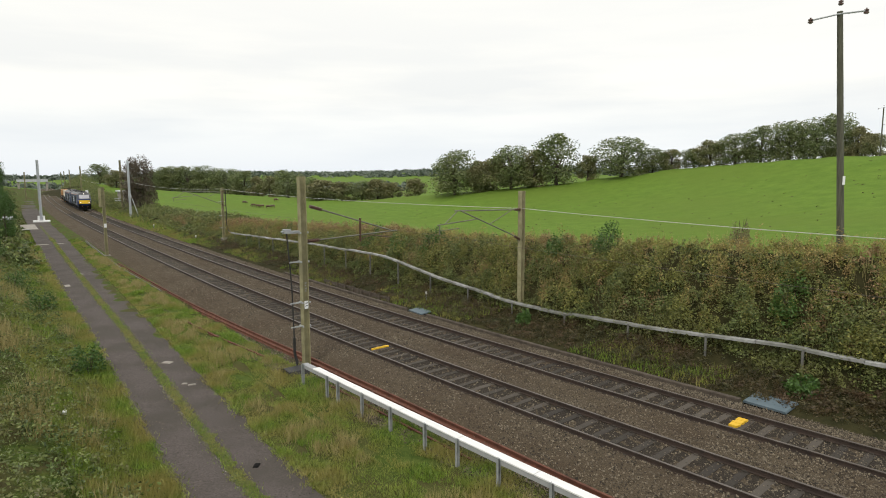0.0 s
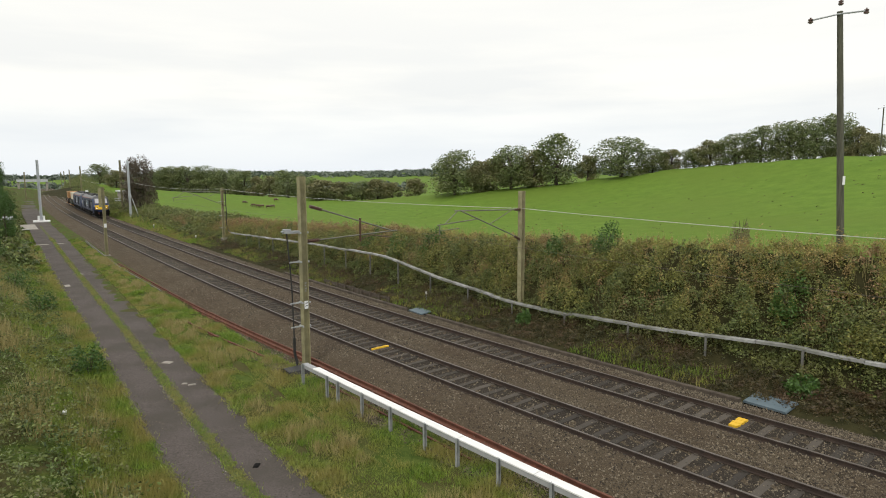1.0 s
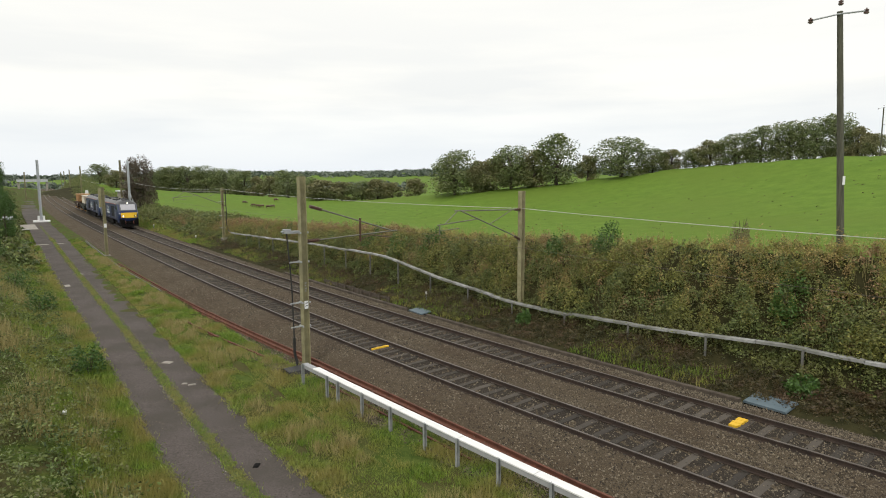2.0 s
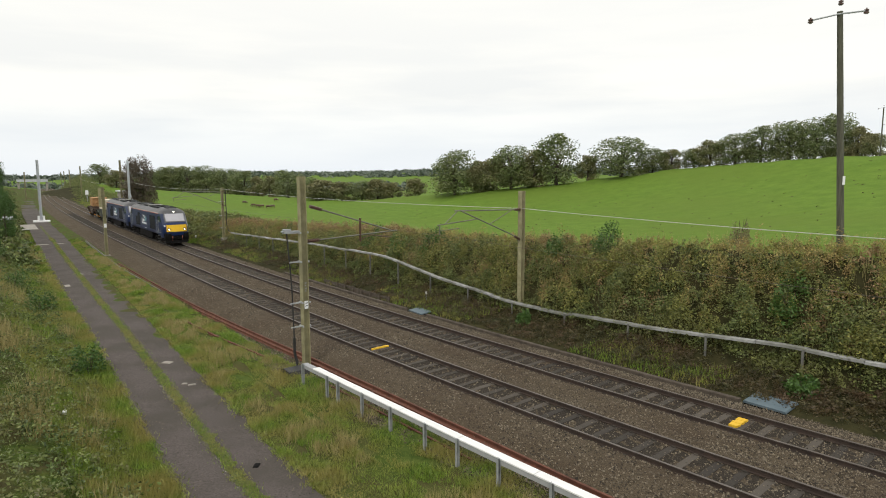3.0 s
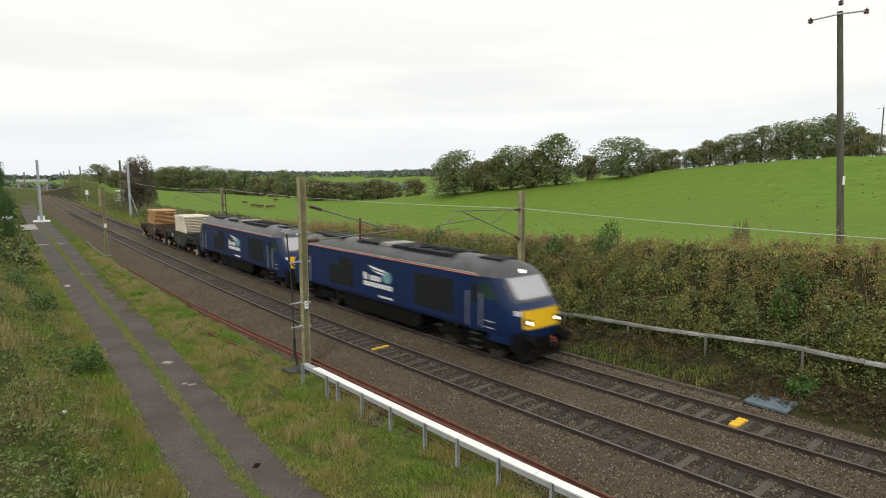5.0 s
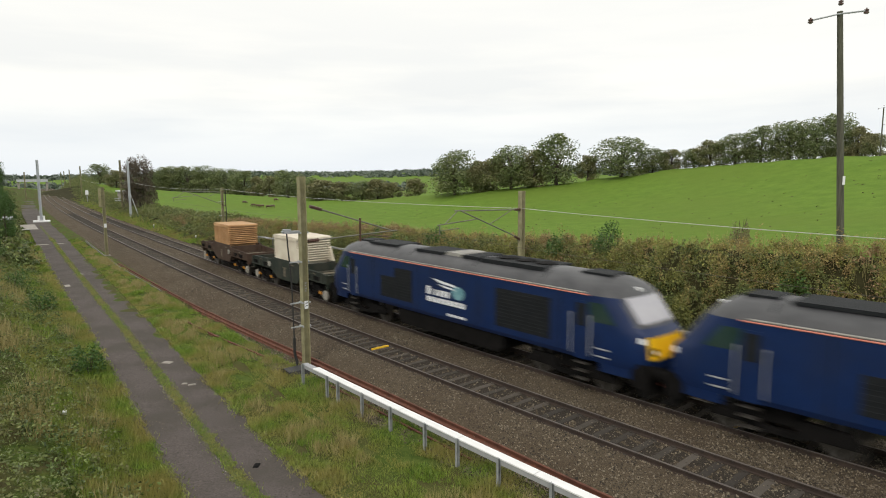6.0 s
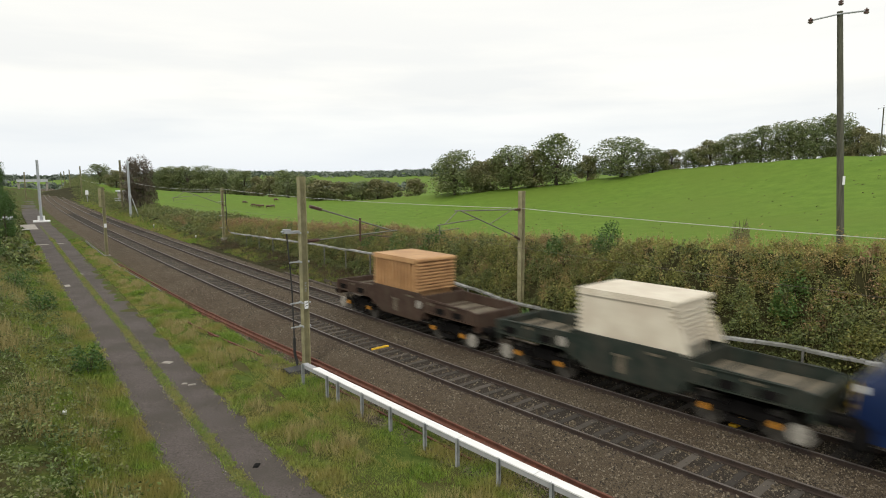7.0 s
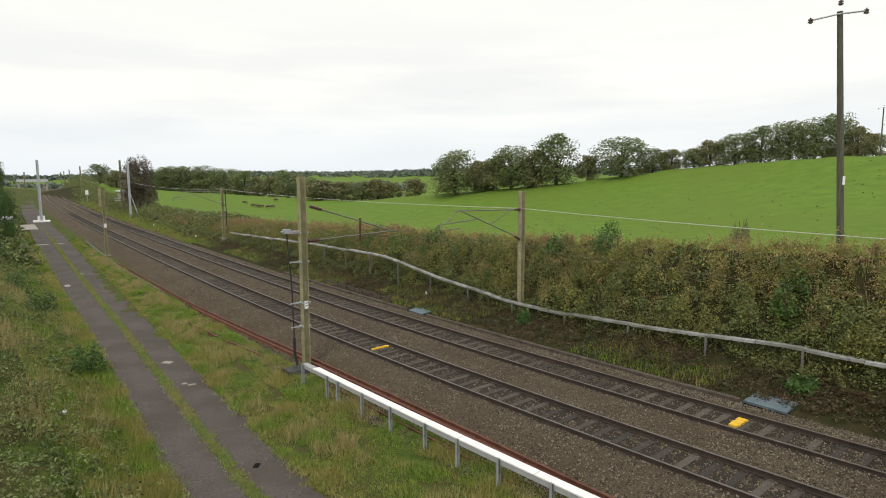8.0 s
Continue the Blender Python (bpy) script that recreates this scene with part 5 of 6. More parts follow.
# mounded bramble bushes that break up the bank
for name, material, count, label in (("bramble_mounds", M_LEAF_BANK, 60, "mounded dark green bramble bushes on the bank"), ("weed_mounds", M_LEAF_WEED, 50, "mounded olive weeds on the bank")):
    s, o = 2 + 62 * rng.uniform(0, 1, count) ** 1.2, rng.uniform(9.4, 11.9, count)
    c = clumps(rng, s, o, rng.uniform(0.45, 1.1, count), rng.uniform(0.95, 1.7, count) * np.interp(o, [10.5, 12], [1.0, 0.65]), 480)
    stuff(name, leaves(name, c, 0.05, material, rng), label, "undergrowth")
# single tall weeds: a stem with leaves all the way up, leaning on one another
def weed_plants(name, s, o, hgt, per, size, spread, material, label):
    base = at_so(s, o)
    n = len(s)
    lean = rng.normal(size=(n, 2)) * 0.22
    u = rng.uniform(0.12, 1.0, (n, per))
    a = rng.uniform(0, 2 * math.pi, (n, per))
    r = spread * (1.15 - 0.85 * u) * rng.uniform(0.2, 1.0, (n, per))
    c = np.empty((n, per, 3))
    c[..., 0] = base[:, 0, None] + lean[:, 0, None] * u * hgt[:, None] + r * np.cos(a)
    c[..., 1] = base[:, 1, None] + lean[:, 1, None] * u * hgt[:, None] + r * np.sin(a)
    c[..., 2] = base[:, 2, None] + hgt[:, None] * u
    sz = (size * (1.2 - 0.6 * u)).ravel()
    stuff(name, leaves(name, c.reshape(-1, 3), sz, material, rng, up=0.2), label, "weeds")


for name, count, lo, hi, tall, size, material, label in (
        ("nettle_weeds", 1200, 9.2, 11.6, 1.25, 0.05, M_LEAF_BANK, "dark green nettles leaning out of the bank"),
        ("willowherb_weeds", 2300, 10.0, 13.2, 1.15, 0.042, M_LEAF_WEED, "olive willowherb stems thick with narrow leaves"),
        ("withered_weeds", 1700, 10.4, 13.6, 1.1, 0.038, M_LEAF_STRAW, "withered yellow-brown weed stems")):
    s, o = -5 + 72 * rng.uniform(0, 1, count) ** 1.45, rng.uniform(lo, hi, count)
    k = tufts(s, o)
    s, o = s[k], o[k]
    count = len(s)
    crest = np.interp(o, [11.2, 12.6, 13.6], [1.0, 0.5, 0.3])
    crest = np.where(s < 17, np.maximum(crest, np.interp(s, [4, 10, 17], [0.9, 0.62, 0.4])), crest)
    weed_plants(name, s, o, tall * crest * rng.uniform(0.6, 1.2, count), 48, size, 0.17, material, label)
s, o = rng.uniform(1, 9, 90), rng.uniform(8.5, 9.3, 90)
weed_plants("overhanging_weeds", s, o, rng.uniform(0.7, 1.3, 90) * np.interp(s, [1, 6, 9], [1.1, 0.95, 0.6]), 52, 0.05, 0.22, M_LEAF_BANK, "dark weeds growing over the old trough")
# rusty seed heads and stalks
n = 1100
s, o = rng.uniform(-4, 110, n), rng.uniform(9.8, 12.8, n)
patch = np.sin(s * 0.33 + 1.0) + 0.6 * np.sin(s * 0.9 + o * 0.8)
keep = patch > -0.1
s, o = s[keep], o[keep]
c = clumps(rng, s, o, rng.uniform(0.2, 0.5, len(s)), rng.uniform(0.7, 1.2, len(s)) * np.interp(s, [0, 40, 110], [1.0, 0.9, 0.8]) * np.interp(o, [11, 13.5], [1.0, 0.5]), 46)
stuff("seedhead_weeds", leaves("seedhead_weeds", c, 0.055, M_LEAF_RUST, rng, up=1.2), "rust-brown dried seed heads among the weeds", "weeds")
st_c = at_so(np.repeat(s, 9) + rng.normal(size=len(s) * 9) * 0.35, np.repeat(o, 9) + rng.normal(size=len(s) * 9) * 0.35)
stuff("dry_stalks", blades("dry_stalks", st_c, 0.95, 0.018, M_STRAW, rng, lean=0.25), "thin dry upright stalks on the bank", "stalks")
n = 420
s, o = rng.uniform(36, 76, n), rng.uniform(11.0, 13.0, n)
c = clumps(rng, s, o, rng.uniform(0.2, 0.5, n), rng.uniform(0.55, 1.0, n), 50)
stuff("russet_weeds", leaves("russet_weeds", c, 0.055, M_LEAF_RUST, rng, up=1.2), "russet dried dock along the bank's top", "weeds")
# ragged plants along the bank's top edge
n = 420
s, o = -4 + 110 * rng.uniform(0, 1, n) ** 1.2, rng.uniform(12.0, 13.7, n)
c = clumps(rng, s, o, rng.uniform(0.08, 0.28, n), rng.uniform(0.35, 1.0, n) * np.where(rng.uniform(0, 1, n) < 0.15, 1.2, 0.7) * np.interp(s, [6, 16], [1.25, 0.85]), 40)
stuff("edge_weeds", leaves("edge_weeds", c, 0.045, M_LEAF_STRAW, rng, up=1.4), "ragged straw-coloured weeds along the bank's top", "weeds")
s2, o2 = np.repeat(s, 6) + rng.normal(size=6 * n) * 0.3, np.repeat(o, 6) + rng.normal(size=6 * n) * 0.25
stuff("edge_stalks", blades("edge_stalks", at_so(s2, o2), 0.8, 0.018, M_STRAW, rng, lean=0.2), "thin dry stalks along the bank's top", "stalks")
n = 14000
s, o = 75 + 240 * rng.uniform(0, 1, n) ** 1.5, rng.uniform(6.1, 9.4, n)
stuff("far_foot_grass", blades("far_foot_grass", at_so(s, o), 0.34, 0.10, M_GRASS, rng), "rough grass along the far foot of the bank", "grass")
# far stretch of the bank
n = 1500
s, o = 80 + 330 * rng.uniform(0, 1, n) ** 1.7, rng.uniform(8.6, 17.0, n)
h = rng.uniform(0.6, 1.5, n) * np.interp(s, [80, 150, 220, 400], [0.9, 1.3, 2.0, 3.2]) * np.interp(o, [8.6, 11], [0.35, 1])
c = clumps(rng, s, o, rng.uniform(0.7, 1.6, n), h, 62)
stuff("bank_scrub", leaves("bank_scrub", c, 0.125, M_LEAF_BANK, rng), "green and brown scrub along the far bank", "scrub")
# low growth at the bank's foot
n = 2600
s, o = -4 + 94 * rng.uniform(0, 1, n) ** 1.6, rng.uniform(6.8, 9.2, n)
c = clumps(rng, s, o, rng.uniform(0.15, 0.45, n), rng.uniform(0.15, 0.62, n) * np.interp(o, [6.9, 8.3, 8.8, 9.2], [0.45, 1.25, 1.2, 0.8]) * (0.7 + 0.4 * np.sin(s * 0.8) * np.sin(s * 0.31 + 1)), 42)
stuff("foot_weeds", leaves("foot_weeds", c, 0.045, M_LEAF_FOOT, rng), "low brown-green weeds at the foot of the bank", "weeds")
n = 32000
s, o = rng.uniform(-4, 95, n), rng.uniform(6.6, 9.2, n)
g = np.sin(s * 0.42 + 2.2) + 0.5 * np.sin(s * 1.3 + o)
k = (g > -0.2) & ((s > 22) | (g > 0.35))
stuff("bank_foot_grass", blades("bank_foot_grass", at_so(s[k], o[k]), 0.26, 0.03, M_GRASS, rng), "patches of grass at the foot of the bank", "grass")
# fresh green shrubs standing out of the brambles
for s0, o0, r0, h0 in ((18.5, 12.3, 1.0, 1.35), (21.5, 11.6, 0.7, 1.2), (36, 10.8, 1.3, 1.7), (40, 10.9, 1.3, 1.7), (32.5, 11.2, 1.1, 1.5), (20.6, 8.2, 0.5, 0.75), (7.0, 8.1, 0.7, 0.5), (8.5, 10.6, 0.8, 1.2)):
    ang = rng.uniform(0, 6.28, 14)
    sh = thing("shrub", "fresh green leafy shrub growing among the brambles", "shrub", group="bank shrubs")
    c = clumps(rng, s0 + 0.5 * r0 * np.cos(ang), o0 + 0.5 * r0 * np.sin(ang), rng.uniform(0.3, 0.6, 14) * r0, rng.uniform(0.6, 1.05, 14) * h0, 90)
    part("foliage", leaves("foliage", c, 0.065, M_LEAF_GREEN, rng), M_LEAF_GREEN, sh)
    b = Build()
    root = Vector(at_so(np.array([s0]), np.array([o0]))[0])
    for k in range(5):
        b.tube([root - Vector((0, 0, 0.1)), root + Vector((0.3 * r0 * math.cos(k * 1.3), 0.3 * r0 * math.sin(k * 1.3), h0 * 0.75))], 0.03, 5, r1=0.01)
    part("stems", b, M_BARK, sh)

# verge between road and track
n = 230000
s = 4 + 86 * rng.uniform(0, 1, n) ** 1.6
lo, hi = np.interp(s, ROAD_S, ROAD_R) - 0.12, np.interp(s, [0, 20, 40, 60, 90], [-3.7, -3.55, -3.75, -3.9, -3.9])
o = lo + (hi - lo) * rng.uniform(0, 1, n)
tuft = np.sin(s * 1.1 + o * 2) * np.sin(o * 3.1 + s * 0.4) + 0.6 * np.sin(s * 2.7 - o * 1.3)
ln = np.clip(0.11 + 0.10 * tuft, 0.04, 0.28)
bare = np.abs(o - np.interp(s, [16, 23.4, 29.4, 35.8, 46, 60], [-5.7, -5.45, -4.99, -5.07, -4.6, -4.5])) < 0.07 + 0.07 * np.sin(s * 1.9) + 0.12 * np.exp(-((s - 25) / 1.6) ** 2)
bare |= (np.sin(s * 0.9 + 3) * np.sin(o * 2.2 + s * 0.5) > 0.86)
keep = ~bare
s, o, ln = s[keep], o[keep], ln[keep]
stuff("verge_grass", blades("verge_grass", at_so(s, o), ln, 0.015 + 0.0004 * s, M_GRASS, rng, lean=0.75), "green and straw-coloured rough grass on the verge", "grass")
n = 420
s = 4 + 70 * rng.uniform(0, 1, n) ** 1.4
lo, hi = np.interp(s, ROAD_S, ROAD_R) + 0.35, np.interp(s, [0, 20, 40, 60, 90], [-4.1, -4.0, -4.0, -4.1, -4.0])
o = lo + (hi - lo) * rng.uniform(0, 1, n)
k = np.sin(s * 0.8 + 0.5) + np.sin(o * 2.5 + s * 0.3) > 0.0
s, o = np.repeat(s[k], 60), np.repeat(o[k], 60)
stuff("straw_tufts", blades("straw_tufts", at_so(s + rng.normal(size=len(s)) * 0.13, o + rng.normal(size=len(s)) * 0.13), 0.36, 0.011 + 0.0003 * s, M_STRAW, rng, lean=0.55), "tufts of tall dry straw-coloured grass", "grass")
# grass creeping over the road's edges
n = 26000
s = 5 + 80 * rng.uniform(0, 1, n) ** 1.5
right = rng.uniform(0, 1, n) < 0.5
o = np.where(right, np.interp(s, ROAD_S, ROAD_R) + 0.02, np.interp(s, ROAD_S, ROAD_L) - 0.02) + rng.normal(size=n) * 0.13
k = np.sin(s * 2.1 + 3 * right) + 0.7 * np.sin(s * 5.3) + rng.normal(size=n) * 0.4 > -0.4
x, y = TN(s[k], o[k])
stuff("creeping_grass", blades("creeping_grass", np.stack([x, y, -0.555 + GRADE * s[k]], 1), 0.11, 0.02 + 0.0003 * s[k], M_GRASS, rng, lean=1.0), "low grass creeping over the road's edges", "grass")
n = 750
s = 66 + 260 * rng.uniform(0, 1, n) ** 1.6
o = np.interp(s, ROAD_S, ROAD_L) - rng.uniform(1.4, 8.0, n)
c = clumps(rng, s, o, rng.uniform(0.7, 1.6, n), rng.uniform(0.5, 1.1, n) * np.interp(np.interp(s, ROAD_S, ROAD_L) - o, [1.4, 4, 8], [0.8, 1.8, 2.8]), 72)
stuff("roadside_scrub", leaves("roadside_scrub", c, 0.20, M_LEAF_LEFT, rng), "green scrub rising beside the far end of the road", "scrub")
# land left of the road
n = 150000
s = 6 + 110 * rng.uniform(0, 1, n) ** 1.7
lo = np.interp(s, ROAD_S, ROAD_L) + 0.15
o = lo - np.interp(s, [6, 30, 60], [1.7, 3.2, 4.0]) * rng.uniform(0, 1, n) ** 1.3
ln = np.interp(lo - o, [0, 0.5, 2, 4], [0.10, 0.22, 0.38, 0.42])
stuff("roadside_grass", blades("roadside_grass", at_so(s, o), ln, 0.015 + 0.0004 * s, M_GRASS, rng, lean=0.5), "long green grass beside the road", "grass")
n = 260
s = 10 + 90 * rng.uniform(0, 1, n) ** 1.4
o = np.interp(s, ROAD_S, ROAD_L) - rng.uniform(0.7, 4.5, n)
k = np.sin(s * 0.55 + 1.8) + 0.7 * np.sin(o * 1.9) > 0.1
s, o = np.repeat(s[k], 80), np.repeat(o[k], 80)
stuff("straw_tufts", blades("straw_tufts", at_so(s + rng.normal(size=len(s)) * 0.2, o + rng.normal(size=len(s)) * 0.2), 0.75, 0.014 + 0.0004 * s, M_STRAW, rng, lean=0.4), "tall dry straw-coloured grass beside the road", "grass")
n = 3200
s = 6 + 105 * rng.uniform(0, 1, n) ** 1.9
o = np.interp(s, ROAD_S, ROAD_L) - 0.9 - 14 * rng.uniform(0, 1, n) ** 1.2
h = rng.uniform(0.3, 0.95, n) * np.interp(np.interp(s, ROAD_S, ROAD_L) - o, [1, 2.2, 6], [0.45, 0.9, 1.2]) * np.interp(s, [10, 60], [0.8, 1.2])
c = clumps(rng, s, o, rng.uniform(0.25, 0.7, n), h, 60)
stuff("roadside_undergrowth", leaves("roadside_undergrowth", c, 0.055, M_LEAF_LEFT, rng), "dark green brambles and nettles beside the road", "undergrowth")
for s0, d0, r0, h0 in ((27.5, 0.75, 0.75, 1.25), (42, 1.6, 1.0, 1.5), (50, 2.8, 1.3, 2.0)):
    o0 = float(np.interp(s0, ROAD_S, ROAD_L)) - d0
    ang = rng.uniform(0, 6.28, 12)
    sh = thing("shrub", "small bright green shrub at the road's edge", "shrub", group="roadside shrubs")
    c = clumps(rng, s0 + 0.5 * r0 * np.cos(ang), o0 + 0.5 * r0 * np.sin(ang), rng.uniform(0.3, 0.6, 12) * r0, rng.uniform(0.6, 1.05, 12) * h0, 90)
    part("foliage", leaves("foliage", c, 0.06, M_LEAF_GREEN, rng), M_LEAF_GREEN, sh)
    root = Vector(at_so(np.array([s0]), np.array([o0]))[0])
    b = Build()
    for k in range(4):
        b.tube([root - Vector((0, 0, 0.1)), root + Vector((0.3 * r0 * math.cos(k * 1.6), 0.3 * r0 * math.sin(k * 1.6), h0 * 0.7))], 0.03, 5, r1=0.01)
    part("stems", b, M_BARK, sh)
n = 26000
s = 4 + 91 * rng.uniform(0, 1, n) ** 1.4
o = np.interp(s, ROAD_S, ROAD_L) * 0.49 + np.interp(s, ROAD_S, ROAD_R) * 0.51 + rng.normal(size=n) * 0.12
x, y = TN(s, o)
stuff("road_strip_grass", blades("road_strip_grass", np.stack([x, y, -0.53 + GRADE * s], 1), 0.06, 0.02, M_GRASS, rng, lean=0.8), "short moss and grass along the road's middle", "grass")


# ---- ballast stones ----
def stones(n, s0, s1, o0, o1, power, z_of, seed, r_lo=0.02, r_hi=0.04):
    r = np.random.default_rng(seed)
    s = s0 + (s1 - s0) * r.uniform(0, 1, n) ** power
    o = r.uniform(o0, o1, n)
    x, y = TN(s, o)
    z = z_of(s, o) + GRADE * s
    c = np.stack([x, y, z + 0.008], 1)
    rad = r.uniform(r_lo, r_hi, n)[:, None, None]
    base = np.array([[1, 0, -0.4], [-1, 0, -0.4], [0, 1, -0.4], [0, -1, -0.4], [0, 0, 0.75]], float)
    a = r.uniform(0, 2 * math.pi, n)
    rot = np.zeros((n, 3, 3))
    rot[:, 0, 0], rot[:, 0, 1], rot[:, 1, 0], rot[:, 1, 1], rot[:, 2, 2] = np.cos(a), -np.sin(a), np.sin(a), np.cos(a), 1
    v = base[None] * r.uniform(0.6, 1.3, (n, 5, 1)) * rad
    v = np.einsum("nij,nkj->nki", rot, v + r.normal(size=(n, 5, 3)) * rad * 0.18) + c[:, None]
    f = np.array([[0, 2, 4], [2, 1, 4], [1, 3, 4], [3, 0, 4]])
    F = (f[None] + 5 * np.arange(n)[:, None, None]).reshape(-1, 3)
    return fast_mesh("ballast_stones", v.reshape(-1, 3), F, M_STONE)


flat_z = lambda s, o: ballast_z(s, o, None)
stuff("ballast_stones", stones(100000, 2, 90, -3.1, 6.1, 1.75, flat_z, 21, 0.014, 0.040), "loose grey-brown ballast stones", "stones")
stuff("edge_stones", stones(9000, 2, 36, 5.0, 6.25, 1.2, flat_z, 25, 0.014, 0.032), "loose ballast stones along the kerb", "stones")
stuff("cess_stones", stones(12000, 3, 30, -4.6, -3.0, 1.2, lambda s, o: np.interp(o, [-4.6, -3.3, -2.6], [-0.42, -0.45, -0.42]), 22), "loose stones spilled beside the trough", "stones")
def chip_line(n, seed):
    """Pale chips washed against the mossy strip's edge."""
    r = np.random.default_rng(seed)
    s = 8 + 17 * r.uniform(0, 1, n)
    k = np.sin(s * 1.7) + 0.6 * np.sin(s * 4.3 + 1) > -0.5
    s = s[k]
    x, y = TN(s, mid_road(s) - 0.21 + r.normal(size=len(s)) * 0.045)
    return np.stack([x, y, GRADE * s - 0.515], 1), r


_c, _r = chip_line(520, 27)
stuff("pale_chips", leaves("pale_chips", _c, 0.024, M_PALEDISC, _r, up=0.0), "pale stone chips along the mossy strip's edge", "chips")
stuff("road_grit", stones(7000, 5, 50, -10.6, -6.4, 1.3, lambda s, o: -0.552 + 0 * s, 23, 0.006, 0.02), "pale grit scattered on the road and verge", "grit")


# ---- trees ----
def tree_proto(seed, hgt, crown_r, low, n_blob, n_leaf, size, leaf_material, label, category="tree", name="tree"):
    r = np.random.default_rng(seed)
    t = thing(name, label, category, group="hedgerow trees")
    b = Build()
    b.tube([(0, 0, -0.6), (0.05, 0.02, hgt * 0.2), (0.1, -0.1, hgt * 0.45), (0.0, 0.0, hgt * 0.75)], hgt * 0.032, 9, r1=hgt * 0.008)
    blobs = []
    for k in range(n_blob):
        a, u = r.uniform(0, 6.28), r.uniform(0, 1)
        z = hgt * (low + (0.94 - low) * u)
        env = crown_r * math.sqrt(max(0.05, 1 - ((u - 0.38) / 0.66) ** 2)) * r.uniform(0.35, 0.86)
        q = (env * math.cos(a), env * math.sin(a), z)
        blobs.append((*q, crown_r * r.uniform(0.26, 0.42)))
        if k % 3 == 0:
            b.tube([(0.05, 0, hgt * r.uniform(0.2, 0.4)), (q[0] * 0.5, q[1] * 0.5, z * 0.8), q], hgt * 0.012, 5, r1=hgt * 0.003)
    part("trunk", b, M_BARK, t, "dark bark")
    bl = np.array(blobs)
    w = r.integers(0, n_blob, n_leaf)
    d = r.normal(size=(n_leaf, 3))
    d /= np.linalg.norm(d, axis=1)[:, None]
    c = bl[w, :3] + d * (bl[w, 3] * r.uniform(0.6, 1.08, n_leaf))[:, None] * [1, 1, 0.8]
    part("crown", leaves("crown", c, size, leaf_material, r), leaf_material, t, "dense leafy crown")
    return t


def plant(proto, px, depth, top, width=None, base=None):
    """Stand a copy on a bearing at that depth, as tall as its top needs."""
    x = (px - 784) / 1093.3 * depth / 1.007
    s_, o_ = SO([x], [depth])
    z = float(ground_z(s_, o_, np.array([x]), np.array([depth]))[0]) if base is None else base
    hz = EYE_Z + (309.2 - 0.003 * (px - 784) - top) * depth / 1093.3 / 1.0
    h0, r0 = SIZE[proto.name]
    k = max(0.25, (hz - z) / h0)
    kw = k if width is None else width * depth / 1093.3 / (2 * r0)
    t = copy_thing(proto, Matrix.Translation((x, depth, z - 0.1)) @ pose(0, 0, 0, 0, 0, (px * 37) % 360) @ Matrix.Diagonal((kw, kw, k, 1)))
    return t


OAK = "broad dark green oak tree in a field hedge"
protos = [tree_proto(31, 12, 5.2, 0.10, 70, 7200, 0.235, M_OAK, OAK, name="oak_tree"),
          tree_proto(32, 12, 5.0, 0.10, 66, 7200, 0.235, M_OAK, OAK, name="oak_tree"),
          tree_proto(33, 12, 4.6, 0.12, 60, 7200, 0.235, M_OAK, OAK, name="oak_tree"),
          tree_proto(34, 7, 3.4, 0.03, 46, 4900, 0.22, M_OAK2, "olive-brown hawthorn tree in a field hedge", name="hawthorn_tree"),
          tree_proto(35, 7, 3.2, 0.03, 44, 4900, 0.22, M_OAK2, "olive-brown hawthorn tree in a field hedge", name="hawthorn_tree"),
          tree_proto(36, 10, 4.6, 0.08, 64, 13000, 0.17, M_COPPER, "dark copper-leaved tree beside the line", name="copper_tree"),
          tree_proto(37, 8, 3.6, 0.03, 40, 10000, 0.13, M_LEAF_GREEN, "bright green bushy tree beside the road", name="roadside_tree")]
SIZE = {p.name: v for p, v in zip(protos, ((12, 5.2), (12, 5.0), (12, 4.6), (7, 3.4), (7, 3.2), (10, 4.6), (8, 3.6)))}
O1, O2, O3, H1, H2, CP, RT = protos
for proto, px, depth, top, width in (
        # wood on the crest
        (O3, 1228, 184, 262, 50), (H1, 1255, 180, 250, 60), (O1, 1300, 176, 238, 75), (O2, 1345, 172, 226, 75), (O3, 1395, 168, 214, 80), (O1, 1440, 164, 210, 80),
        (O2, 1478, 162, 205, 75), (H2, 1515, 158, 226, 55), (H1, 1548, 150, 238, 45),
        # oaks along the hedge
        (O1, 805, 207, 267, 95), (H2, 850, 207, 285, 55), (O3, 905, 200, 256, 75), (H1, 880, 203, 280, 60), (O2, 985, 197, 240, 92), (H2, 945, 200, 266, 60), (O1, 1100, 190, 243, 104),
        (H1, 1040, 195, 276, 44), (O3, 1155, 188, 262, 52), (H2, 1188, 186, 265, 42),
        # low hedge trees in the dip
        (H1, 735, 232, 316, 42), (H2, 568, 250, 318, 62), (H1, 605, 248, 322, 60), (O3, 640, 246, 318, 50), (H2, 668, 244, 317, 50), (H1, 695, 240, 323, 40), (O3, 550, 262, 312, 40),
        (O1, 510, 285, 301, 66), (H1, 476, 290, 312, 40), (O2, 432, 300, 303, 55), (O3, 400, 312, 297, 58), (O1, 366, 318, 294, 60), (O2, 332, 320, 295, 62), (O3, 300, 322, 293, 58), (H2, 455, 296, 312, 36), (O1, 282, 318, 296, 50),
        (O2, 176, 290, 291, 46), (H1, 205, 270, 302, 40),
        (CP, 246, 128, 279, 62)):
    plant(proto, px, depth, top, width)
